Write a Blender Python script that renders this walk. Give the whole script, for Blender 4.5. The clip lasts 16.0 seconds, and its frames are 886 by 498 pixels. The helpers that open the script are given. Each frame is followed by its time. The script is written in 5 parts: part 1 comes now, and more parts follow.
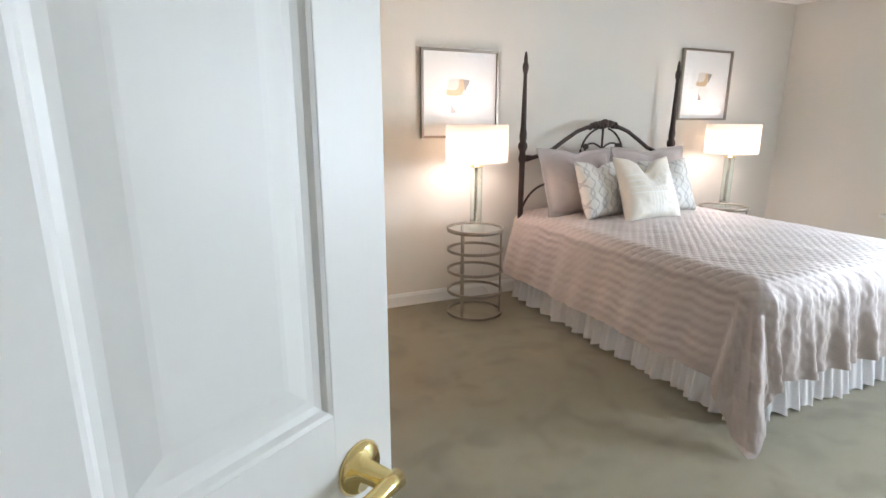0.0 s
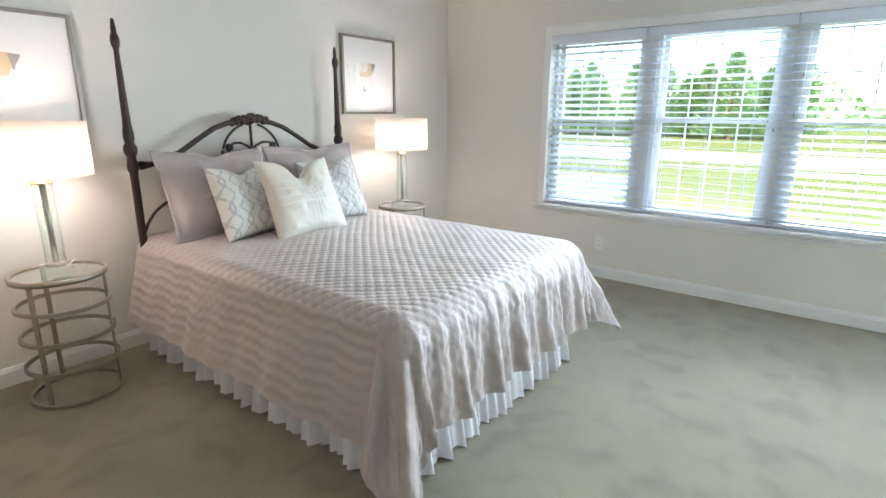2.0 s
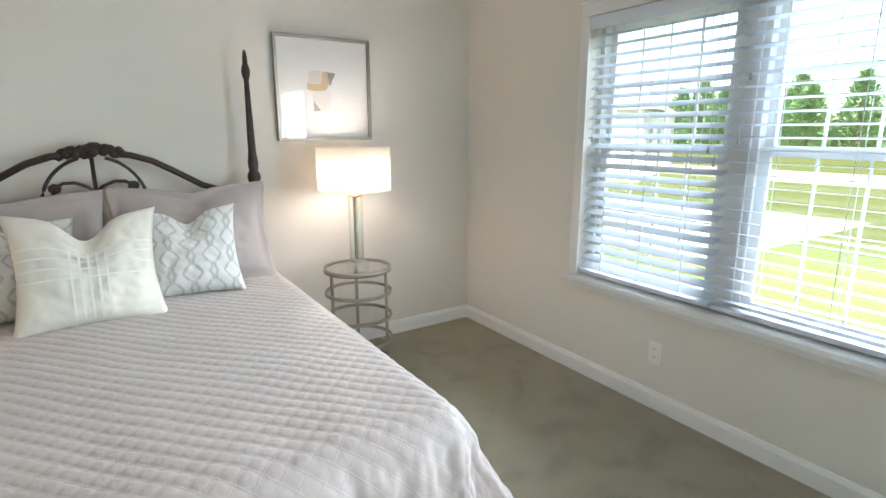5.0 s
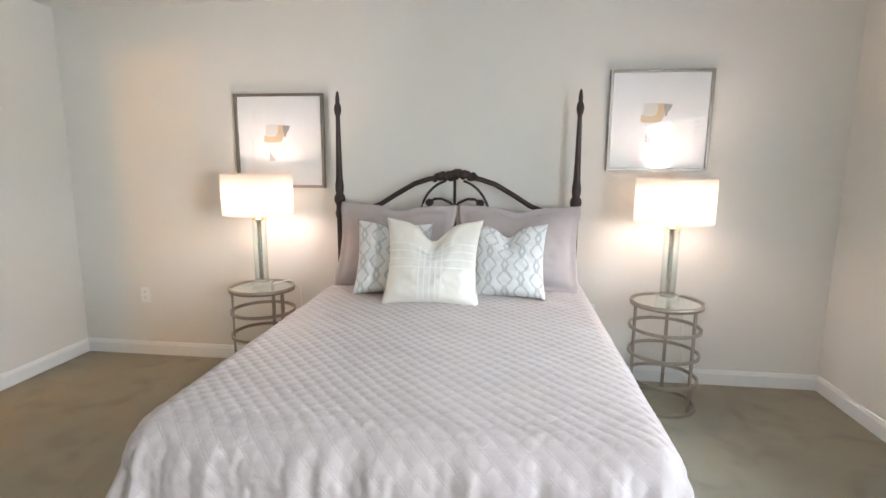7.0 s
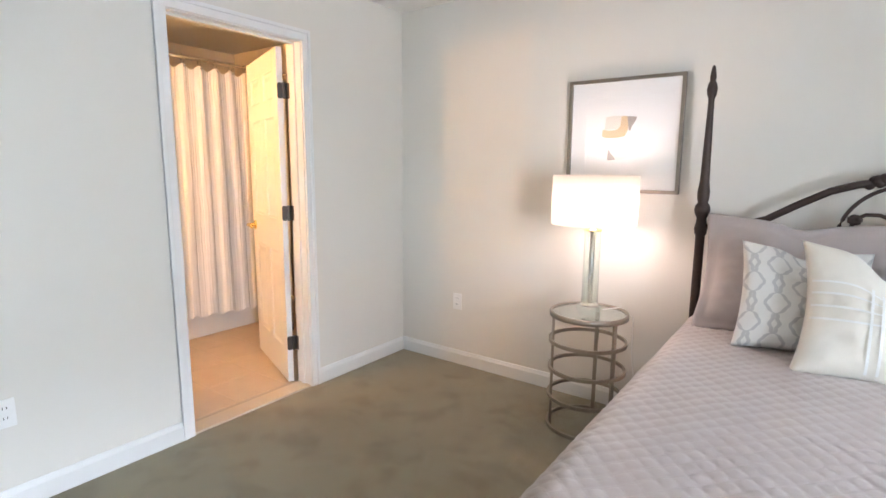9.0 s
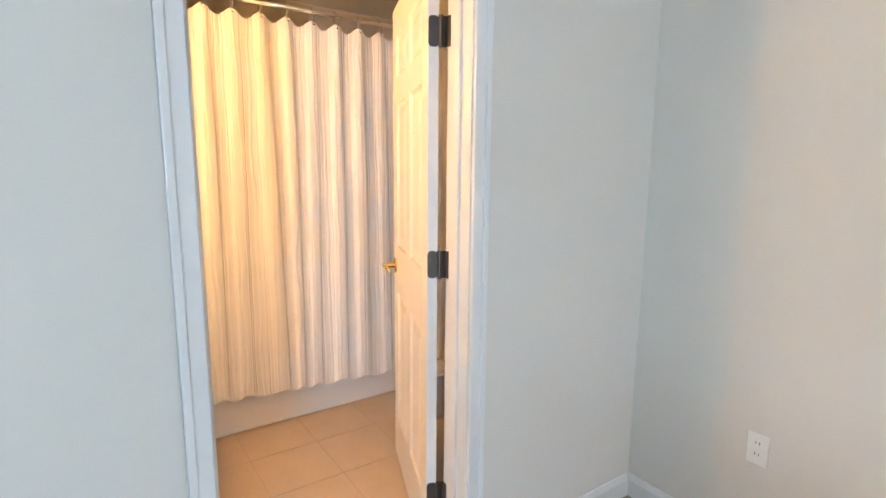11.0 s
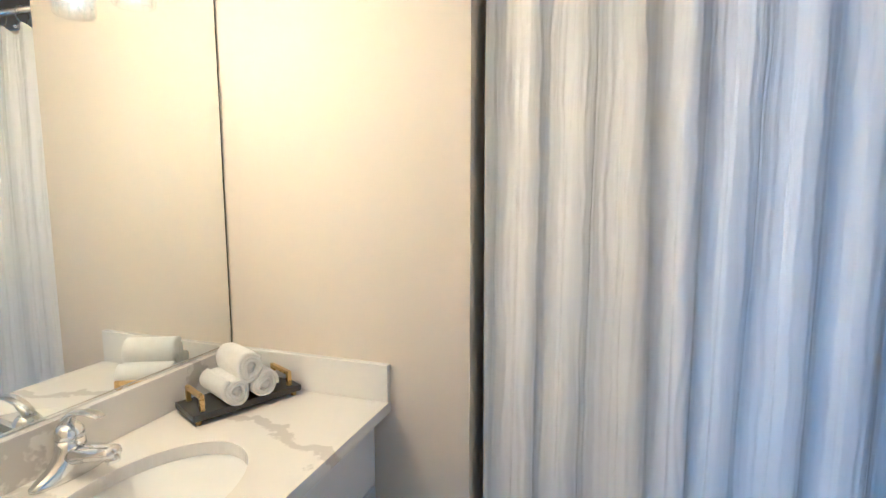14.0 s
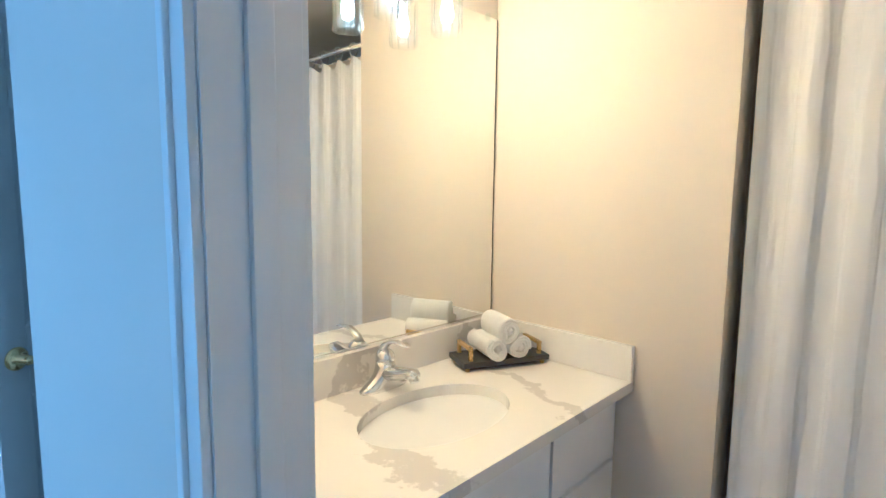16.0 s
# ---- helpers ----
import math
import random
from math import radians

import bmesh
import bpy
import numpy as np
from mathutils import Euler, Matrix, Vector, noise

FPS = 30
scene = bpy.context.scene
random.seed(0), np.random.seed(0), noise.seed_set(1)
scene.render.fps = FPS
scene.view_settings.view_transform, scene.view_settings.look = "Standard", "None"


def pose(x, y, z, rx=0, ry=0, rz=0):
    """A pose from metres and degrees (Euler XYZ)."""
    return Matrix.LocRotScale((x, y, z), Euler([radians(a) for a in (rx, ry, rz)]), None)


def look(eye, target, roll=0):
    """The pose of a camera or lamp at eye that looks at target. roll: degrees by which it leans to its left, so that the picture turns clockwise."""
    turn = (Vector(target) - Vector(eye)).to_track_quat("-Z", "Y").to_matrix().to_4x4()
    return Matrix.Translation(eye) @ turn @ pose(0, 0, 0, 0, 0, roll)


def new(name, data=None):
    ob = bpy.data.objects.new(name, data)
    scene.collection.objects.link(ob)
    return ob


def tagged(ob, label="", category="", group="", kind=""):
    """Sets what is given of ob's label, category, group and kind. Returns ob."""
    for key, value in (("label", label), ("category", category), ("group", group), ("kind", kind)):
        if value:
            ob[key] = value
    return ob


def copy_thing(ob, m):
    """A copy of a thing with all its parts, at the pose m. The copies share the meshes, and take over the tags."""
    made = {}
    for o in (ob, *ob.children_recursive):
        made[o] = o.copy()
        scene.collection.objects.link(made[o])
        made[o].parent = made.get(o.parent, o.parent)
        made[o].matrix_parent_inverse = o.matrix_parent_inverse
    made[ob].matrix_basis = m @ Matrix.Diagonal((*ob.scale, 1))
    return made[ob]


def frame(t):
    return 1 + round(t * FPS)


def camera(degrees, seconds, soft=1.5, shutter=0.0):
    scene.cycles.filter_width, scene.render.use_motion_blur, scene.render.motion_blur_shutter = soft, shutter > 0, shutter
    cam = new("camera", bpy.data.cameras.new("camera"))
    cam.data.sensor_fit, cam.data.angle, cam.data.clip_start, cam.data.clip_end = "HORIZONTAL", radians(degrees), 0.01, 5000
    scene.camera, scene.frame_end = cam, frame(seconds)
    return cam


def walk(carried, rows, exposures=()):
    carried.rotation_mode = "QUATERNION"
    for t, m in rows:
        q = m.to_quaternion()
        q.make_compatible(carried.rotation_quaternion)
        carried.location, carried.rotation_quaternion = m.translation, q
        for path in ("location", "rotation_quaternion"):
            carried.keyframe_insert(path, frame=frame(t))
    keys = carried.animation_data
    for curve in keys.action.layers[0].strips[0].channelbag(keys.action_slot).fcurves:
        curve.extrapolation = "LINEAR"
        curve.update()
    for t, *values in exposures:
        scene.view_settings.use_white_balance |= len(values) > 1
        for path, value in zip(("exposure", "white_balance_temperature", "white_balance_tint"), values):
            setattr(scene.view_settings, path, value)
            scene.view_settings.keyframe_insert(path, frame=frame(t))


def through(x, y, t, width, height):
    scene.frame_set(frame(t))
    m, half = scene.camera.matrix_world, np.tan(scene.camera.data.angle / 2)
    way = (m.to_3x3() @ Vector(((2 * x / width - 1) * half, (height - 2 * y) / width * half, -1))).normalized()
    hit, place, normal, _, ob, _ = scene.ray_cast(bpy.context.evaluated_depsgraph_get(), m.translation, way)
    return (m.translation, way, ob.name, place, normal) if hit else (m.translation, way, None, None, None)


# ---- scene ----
# camera and walk
cam = camera(80.7, 16.0, soft=1.5)
PATH = [
    (0, (-0.09, -3.537, 1.36), (0.685, -1.756, 0.881), 0.1),
    (0.5, (0.053, -3.384, 1.342), (1.203, -1.818, 0.866), 0.1),
    (1, (0.28, -3.382, 1.366), (1.636, -1.998, 0.871), 0.2),
    (1.5, (0.496, -3.261, 1.385), (1.986, -2.026, 0.881), 0.3),
    (2, (0.791, -3.259, 1.375), (2.322, -2.075, 0.871), 0.3),
    (2.5, (1.089, -3.261, 1.388), (2.635, -2.096, 0.886), 0.1),
    (3, (1.397, -3.246, 1.396), (2.922, -2.057, 0.887), 0.2),
    (5.5, (2.969, -3.147, 1.437), (3.783, -1.369, 1.021), -0.0),
    (6, (3.041, -3.18, 1.465), (3.529, -1.282, 1.068), 0.2),
    (6.5, (3.07, -3.301, 1.464), (3.185, -1.339, 1.095), 0.3),
    (7, (3.077, -3.389, 1.415), (2.84, -1.431, 1.084), 0.4),
    (7.5, (3.029, -3.395, 1.388), (2.489, -1.496, 1.066), 0.4),
    (8, (2.973, -3.259, 1.344), (2.155, -1.461, 1.029), 0.4),
    (8.5, (2.782, -3.102, 1.339), (1.766, -1.408, 1.024), 0.5),
    (9, (2.496, -2.906, 1.367), (1.329, -1.312, 1.057), 0.4),
    (11.5, (0.963, -1.621, 1.415), (-0.789, -0.709, 1.101), 0.5),
    (12, (0.709, -1.448, 1.439), (-1.162, -0.81, 1.135), 0.5),
    (12.5, (0.485, -1.311, 1.481), (-1.461, -0.972, 1.168), 0.3),
    (13, (0.285, -1.206, 1.459), (-1.697, -1.248, 1.197), 0.1),
    (13.5, (0.096, -1.166, 1.484), (-1.851, -1.541, 1.225), -0.2),
    (14, (0.015, -1.095, 1.497), (-1.86, -1.747, 1.253), -0.1),
    (14.5, (0.004, -1.045, 1.492), (-1.774, -1.93, 1.257), 0.3),
    (15, (0.009, -1.025, 1.487), (-1.664, -2.095, 1.249), 0.5),
    (15.5, (0.052, -1.004, 1.483), (-1.486, -2.259, 1.236), 0.3),
    (16, (0.224, -1.075, 1.449), (-1.214, -2.447, 1.224), 0.7),
]

EXPOSURES = [
    (0.0, 3.5, 6800, 11), (0.5, 3.5, 6750, 12), (1.2, 3.45, 6400, 9), (3.0, 3.42, 6600, 3), (5.5, 3.15, 7000, 7), (6.3, 3.22, 7250, 11), (7.5, 3.38, 6550, 9),
    (9.2, 3.5, 6600, 13), (11.3, 3.36, 5750, 6), (12.0, 3.22, 4850, 1), (12.5, 2.98, 4650, -2), (13.0, 2.95, 4150, -5), (13.5, 2.86, 3700, -6), (14.0, 2.78, 3530, -5),
    (15.0, 2.87, 3450, -3), (15.5, 2.87, 3350, -5), (16.0, 2.80, 3650, -7),
]
walk(cam, [(t, look(eye, aim, roll)) for t, eye, aim, roll in PATH], EXPOSURES)

# world, sun and lamps
SUN_ELEVATION, SUN_TURN = radians(48), radians(222)
sky = bpy.data.worlds.new("sky")
scene.world = sky
sky.use_nodes = True
sky_tex = sky.node_tree.nodes.new("ShaderNodeTexSky")
sky_tex.sky_type = 'NISHITA'
sky_tex.sun_disc = False
sky_tex.sun_elevation, sky_tex.sun_rotation = SUN_ELEVATION, SUN_TURN
sky.node_tree.links.new(sky_tex.outputs[0], sky.node_tree.nodes["Background"].inputs[0])
sky.node_tree.nodes["Background"].inputs[1].default_value = 0.055

sun = new("sun", bpy.data.lights.new("sun", 'SUN'))
sun.data.energy, sun.data.angle, sun.data.color = 2.3, radians(0.5), (1.0, 0.95, 0.88)
SUN_WAY = Vector((math.sin(SUN_TURN) * math.cos(SUN_ELEVATION), math.cos(SUN_TURN) * math.cos(SUN_ELEVATION), math.sin(SUN_ELEVATION)))
sun.matrix_world = look(SUN_WAY * 30, (0, 0, 0))


# stands in for the bright sky above the window
sky_lamp = new("sky_light", bpy.data.lights.new("sky_light", 'AREA'))
sky_lamp.data.shape, sky_lamp.data.size, sky_lamp.data.size_y = 'RECTANGLE', 14.0, 5.0
sky_lamp.data.energy, sky_lamp.data.color = 560.0, (0.73, 0.855, 1.0)
sky_lamp.matrix_world = look((15.0, -4.2, 7.0), (4.6, -2.8, 1.2))
sky_lamp.data.spread = radians(110)

# area lamp added in the unseen southernmost window, standing in for daylight
fill_lamp = new("window_daylight", bpy.data.lights.new("window_daylight", 'AREA'))
fill_lamp.data.shape, fill_lamp.data.size, fill_lamp.data.size_y = 'RECTANGLE', 0.80, 1.28
fill_lamp.data.energy, fill_lamp.data.color = 16.5, (0.73, 0.855, 1.0)
fill_lamp.matrix_world = look((5.143, -4.24, 1.29), (0.0, -4.24, 1.29))


def bulb(name, at, watts, color, radius):
    lamp = new(name, bpy.data.lights.new(name, 'POINT'))
    lamp.data.energy, lamp.data.color, lamp.data.shadow_soft_size = watts, color, radius
    lamp.location = at
    return lamp


WARM = (1.0, 0.80, 0.75)
LAMP_AT = [(1.555, -0.33), (4.01, -0.335)]
for lx, ly in LAMP_AT:
    bulb("bedside_bulb", (lx, ly, 1.165), 1.3, WARM, 0.09)
VANITY_X = (-0.52, -0.74, -0.96)
for vx, watts in zip(VANITY_X, (3.0, 0.85, 0.16)):
    bulb("vanity_bulb", (vx, -2.20, 1.985), watts, (1.0, 0.50, 0.165), 0.018)


# materials
def surface(name, base, dark=None, scale=6.0, fine=90.0, rough=0.5, bump=0.1, metal=0.0, amount=0.5, spread=(1, 1, 1),
            depth=0.002, spec=None, coat=0.0, sheen=0.0):
    mat = bpy.data.materials.new(name)
    mat.use_nodes = True
    nt = mat.node_tree
    N, L = nt.nodes, nt.links
    bsdf = N["Principled BSDF"]
    co = N.new("ShaderNodeTexCoord")
    mp = N.new("ShaderNodeMapping")
    mp.inputs["Scale"].default_value = spread
    L.new(co.outputs["Object"], mp.inputs[0])
    big = N.new("ShaderNodeTexNoise")
    big.inputs["Scale"].default_value, big.inputs["Detail"].default_value = scale, 4
    small = N.new("ShaderNodeTexNoise")
    small.inputs["Scale"].default_value, small.inputs["Detail"].default_value = fine, 3
    L.new(mp.outputs[0], big.inputs["Vector"])
    L.new(mp.outputs[0], small.inputs["Vector"])
    add = N.new("ShaderNodeMath")
    add.operation = 'MULTIPLY_ADD'
    add.inputs[1].default_value = 0.35
    L.new(small.outputs[0], add.inputs[0])
    L.new(big.outputs[0], add.inputs[2])
    ramp = N.new("ShaderNodeMapRange")
    ramp.inputs[1].default_value, ramp.inputs[2].default_value = 0.45, 0.9
    ramp.inputs[4].default_value = amount
    L.new(add.outputs[0], ramp.inputs[0])
    mix = N.new("ShaderNodeMix")
    mix.data_type = 'RGBA'
    dark = dark or tuple(c * 0.8 for c in base)
    mix.inputs["A"].default_value, mix.inputs["B"].default_value = (*base, 1), (*dark, 1)
    L.new(ramp.outputs[0], mix.inputs["Factor"])
    L.new(mix.outputs["Result"], bsdf.inputs["Base Color"])
    rr = N.new("ShaderNodeMapRange")
    rr.inputs[3].default_value, rr.inputs[4].default_value = max(0.02, rough - 0.06), min(1, rough + 0.06)
    L.new(big.outputs[0], rr.inputs[0])
    L.new(rr.outputs[0], bsdf.inputs["Roughness"])
    bsdf.inputs["Metallic"].default_value = metal
    if spec is not None:
        bsdf.inputs["Specular IOR Level"].default_value = spec
    bsdf.inputs["Coat Weight"].default_value = coat
    bsdf.inputs["Sheen Weight"].default_value = sheen
    if bump:
        bp = N.new("ShaderNodeBump")
        bp.inputs["Strength"].default_value, bp.inputs["Distance"].default_value = bump, depth
        L.new(small.outputs[0], bp.inputs["Height"])
        L.new(bp.outputs[0], bsdf.inputs["Normal"])
    return mat


def glass(name, tint=(1, 1, 1), ior=1.45, rough=0.0, thin=False, gloss_least=0.04):
    mat = bpy.data.materials.new(name)
    mat.use_nodes = True
    nt = mat.node_tree
    b = nt.nodes["Principled BSDF"]
    b.inputs["Base Color"].default_value = (*tint, 1)
    b.inputs["Roughness"].default_value = rough
    b.inputs["IOR"].default_value = ior
    b.inputs["Transmission Weight"].default_value = 1.0
    if thin:
        clear = nt.nodes.new("ShaderNodeBsdfTransparent")
        clear.inputs[0].default_value = (*tint, 1)
        gloss = nt.nodes.new("ShaderNodeBsdfGlossy")
        gloss.inputs["Roughness"].default_value = 0.01
        face = nt.nodes.new("ShaderNodeLayerWeight")
        face.inputs[0].default_value = 0.5
        power = nt.nodes.new("ShaderNodeMath")
        power.operation = 'POWER'
        power.inputs[1].default_value = 4.0
        nt.links.new(face.outputs["Facing"], power.inputs[0])
        fres = nt.nodes.new("ShaderNodeMapRange")
        fres.inputs[3].default_value, fres.inputs[4].default_value = gloss_least, 0.85
        nt.links.new(power.outputs[0], fres.inputs[0])
        mx = nt.nodes.new("ShaderNodeMixShader")
        nt.links.new(fres.outputs[0], mx.inputs[0])
        nt.links.new(clear.outputs[0], mx.inputs[1])
        nt.links.new(gloss.outputs[0], mx.inputs[2])
        nt.links.new(mx.outputs[0], nt.nodes["Material Output"].inputs[0])
    return mat


def cloth_light(name, color, through=0.5):
    """Woven cloth that lets light through."""
    mat = surface(name, color, scale=8, fine=300, rough=0.9, bump=0.15, depth=0.001, amount=0.25)
    nt = mat.node_tree
    tr = nt.nodes.new("ShaderNodeBsdfTranslucent")
    tr.inputs[0].default_value = (*color, 1)
    mx = nt.nodes.new("ShaderNodeMixShader")
    mx.inputs[0].default_value = through
    nt.links.new(nt.nodes["Principled BSDF"].outputs[0], mx.inputs[1])
    nt.links.new(tr.outputs[0], mx.inputs[2])
    nt.links.new(mx.outputs[0], nt.nodes["Material Output"].inputs[0])
    return mat


WALL = surface("greige_wall_paint", (0.74, 0.71, 0.655), (0.71, 0.68, 0.625), 1.4, 240, 0.75, 0.12, depth=0.001)
BATHWALL = surface("cream_wall_paint", (0.72, 0.65, 0.54), (0.69, 0.62, 0.51), 1.4, 240, 0.7, 0.12, depth=0.001)
CEIL = surface("ceiling_paint", (0.84, 0.83, 0.80), (0.81, 0.80, 0.77), 2, 200, 0.9, 0.2, depth=0.001)
TRIM = surface("white_trim_paint", (0.80, 0.80, 0.79), (0.75, 0.75, 0.74), 3, 120, 0.35, 0.05, depth=0.0006)
DOOR = surface("white_door_paint", (0.80, 0.80, 0.79), (0.76, 0.76, 0.75), 3, 160, 0.4, 0.08, depth=0.0006, spread=(1, 1, 0.15))
# white slats; the blue cast of backlight is put into this base colour
BLIND = surface("backlit_white_slat", (0.68, 0.725, 0.80), (0.64, 0.685, 0.76), 5, 80, 0.35, 0.05, spread=(1, 0.2, 1))
BRASS = surface("polished_brass", (0.92, 0.74, 0.36), (0.80, 0.60, 0.25), 20, 200, 0.16, 0.03, metal=1.0, depth=0.0003)
GOLD = surface("brushed_gold", (0.72, 0.52, 0.2), (0.6, 0.42, 0.15), 30, 300, 0.28, 0.05, metal=1.0, depth=0.0003)
CHROME = surface("chrome", (0.78, 0.79, 0.8), (0.7, 0.71, 0.72), 20, 100, 0.08, 0.0, metal=1.0)
NICKEL = surface("brushed_nickel", (0.52, 0.49, 0.45), (0.43, 0.40, 0.36), 14, 160, 0.35, 0.06, metal=1.0, depth=0.0004)
PEWTER = surface("champagne_metal_leaf", (0.42, 0.37, 0.31), (0.30, 0.26, 0.21), 16, 140, 0.42, 0.15, metal=0.85, depth=0.0008)
SILVERFRAME = surface("silver_leaf_frame", (0.33, 0.29, 0.25), (0.22, 0.19, 0.16), 18, 160, 0.35, 0.15, metal=0.9, depth=0.0008)
HINGE = surface("dark_bronze_hinge", (0.10, 0.09, 0.085), (0.06, 0.055, 0.05), 20, 120, 0.4, 0.1, metal=0.6)
IRON = surface("dark_bronze_iron", (0.055, 0.035, 0.030), (0.03, 0.018, 0.015), 22, 150, 0.45, 0.25, metal=0.35, depth=0.001)
PLASTIC = surface("white_plastic", (0.88, 0.87, 0.85), None, 4, 60, 0.35, 0.0)
SLOT = surface("dark_slot", (0.03, 0.03, 0.03), None, 4, 60, 0.6, 0.0)
SHADE = cloth_light("white_linen_shade", (0.88, 0.84, 0.78), 0.7)
SHEERWHITE = surface("white_cotton_ruffle", (0.80, 0.79, 0.80), (0.74, 0.73, 0.75), 9, 400, 0.9, 0.3, depth=0.0012, sheen=0.2)
SHAM = surface("mauve_grey_sham", (0.46, 0.40, 0.385), (0.40, 0.345, 0.33), 7, 420, 0.85, 0.35, depth=0.001, sheen=0.3)
TOWEL = surface("white_terry", (0.82, 0.81, 0.79), (0.72, 0.71, 0.69), 40, 500, 0.95, 0.7, depth=0.003, sheen=0.3)
STONE = surface("black_stone", (0.035, 0.036, 0.038), (0.07, 0.07, 0.07), 14, 120, 0.35, 0.1)
PORCELAIN = surface("white_porcelain", (0.80, 0.79, 0.77), (0.78, 0.77, 0.75), 4, 40, 0.12, 0.0)
CABINET = surface("white_cabinet_paint", (0.78, 0.78, 0.78), (0.73, 0.73, 0.73), 3, 100, 0.4, 0.05, depth=0.0006)
MAT = surface("white_mat_board", (0.82, 0.82, 0.81), (0.79, 0.79, 0.78), 4, 300, 0.9, 0.1, depth=0.0005)
TAN = surface("tan_pigment", (0.62, 0.47, 0.29), (0.70, 0.57, 0.40), 18, 120, 0.85, 0.1)
PALETAN = surface("pale_beige_pigment", (0.68, 0.65, 0.60), (0.72, 0.68, 0.62), 14, 90, 0.85, 0.1)
PALEWASH = surface("faint_grey_wash", (0.74, 0.725, 0.70), (0.79, 0.78, 0.76), 14, 90, 0.85, 0.1)
GREYINK = surface("grey_pigment", (0.34, 0.31, 0.29), (0.48, 0.45, 0.43), 18, 120, 0.85, 0.1)
TILE = surface("beige_floor_tile", (0.56, 0.45, 0.34), (0.47, 0.37, 0.27), 7, 60, 0.4, 0.1)
GROUT = surface("grout", (0.52, 0.45, 0.36), None, 9, 150, 0.9, 0.4)
THRESH = surface("cream_marble_threshold", (0.62, 0.53, 0.42), (0.55, 0.46, 0.35), 12, 80, 0.3, 0.05)
GRASS = surface("mown_grass", (0.070, 0.092, 0.010), (0.092, 0.098, 0.016), 0.25, 14, 0.95, 0.8, depth=0.05, amount=0.9)
ROAD = surface("pale_concrete", (0.38, 0.36, 0.34), (0.31, 0.30, 0.28), 0.6, 30, 0.9, 0.3)
LEAF = surface("conifer_leaf", (0.17, 0.29, 0.13), (0.22, 0.35, 0.17), 0.8, 12, 0.8, 0.4, amount=0.9, depth=0.02)
leaf_nodes = LEAF.node_tree
leaf_through = leaf_nodes.nodes.new("ShaderNodeBsdfTranslucent")
leaf_through.inputs[0].default_value = (0.20, 0.34, 0.10, 1)
leaf_mix = leaf_nodes.nodes.new("ShaderNodeMixShader")
leaf_mix.inputs[0].default_value = 0.4
leaf_nodes.links.new(leaf_nodes.nodes["Principled BSDF"].outputs[0], leaf_mix.inputs[1])
leaf_nodes.links.new(leaf_through.outputs[0], leaf_mix.inputs[2])
leaf_nodes.links.new(leaf_mix.outputs[0], leaf_nodes.nodes["Material Output"].inputs[0])
BARK = surface("bark", (0.12, 0.08, 0.05), None, 6, 40, 0.95, 0.8, depth=0.02)
ROOF = surface("grey_shingle", (0.36, 0.36, 0.37), (0.29, 0.29, 0.30), 2, 30, 0.9, 0.6, depth=0.02)
SIDING = surface("pale_siding", (0.76, 0.75, 0.73), None, 2, 30, 0.8, 0.2)
PANE = glass("window_glass", (0.98, 1.0, 0.99), 1.45, thin=True)
CLEAR = glass("clear_glass", (0.96, 0.99, 0.98), 1.45, thin=True)
PICGLASS = glass("picture_glass", (1, 1, 1), 1.4, thin=True, gloss_least=0.05)
CRYSTAL = glass("cut_crystal", (1, 1, 1), 1.5, thin=True)
TABLEGLASS = glass("table_glass", (0.86, 0.93, 0.91), 1.5)

BULBGLOW = surface("frosted_bulb", (0.8, 0.78, 0.72), None, 5, 50, 0.5, 0.0)
BULBGLOW.node_tree.nodes["Principled BSDF"].inputs["Emission Color"].default_value = (1.0, 0.8, 0.55, 1)
BULBGLOW.node_tree.nodes["Principled BSDF"].inputs["Emission Strength"].default_value = 2.5
MIRROR = bpy.data.materials.new("silvered_mirror")
MIRROR.use_nodes = True
MIRROR.node_tree.nodes["Principled BSDF"].inputs["Base Color"].default_value = (0.9, 0.92, 0.91, 1)
MIRROR.node_tree.nodes["Principled BSDF"].inputs["Metallic"].default_value = 1.0
MIRROR.node_tree.nodes["Principled BSDF"].inputs["Roughness"].default_value = 0.01


def carpet_material():
    """Cut pile with brushed lighter and darker patches."""
    mat = surface("sage_beige_carpet", (0.285, 0.25, 0.165), (0.225, 0.197, 0.13), 2.4, 320, 0.95, 0.9, depth=0.006, amount=0.6, sheen=0.3)
    nt = mat.node_tree
    wob = nt.nodes.new("ShaderNodeTexNoise")
    wob.inputs["Scale"].default_value, wob.inputs["Distortion"].default_value, wob.inputs["Detail"].default_value = 5.5, 0.25, 2
    co = nt.nodes["Texture Coordinate"]
    nt.links.new(co.outputs["Object"], wob.inputs["Vector"])
    mr = nt.nodes.new("ShaderNodeMapRange")
    mr.inputs[1].default_value, mr.inputs[2].default_value, mr.inputs[3].default_value, mr.inputs[4].default_value = 0.33, 0.50, 0.84, 1.06
    nt.links.new(wob.outputs[0], mr.inputs[0])
    hsv = nt.nodes.new("ShaderNodeHueSaturation")
    b = nt.nodes["Principled BSDF"]
    nt.links.new(b.inputs["Base Color"].links[0].from_socket, hsv.inputs["Color"])
    nt.links.new(mr.outputs[0], hsv.inputs["Value"])
    nt.links.new(hsv.outputs[0], b.inputs["Base Color"])
    return mat


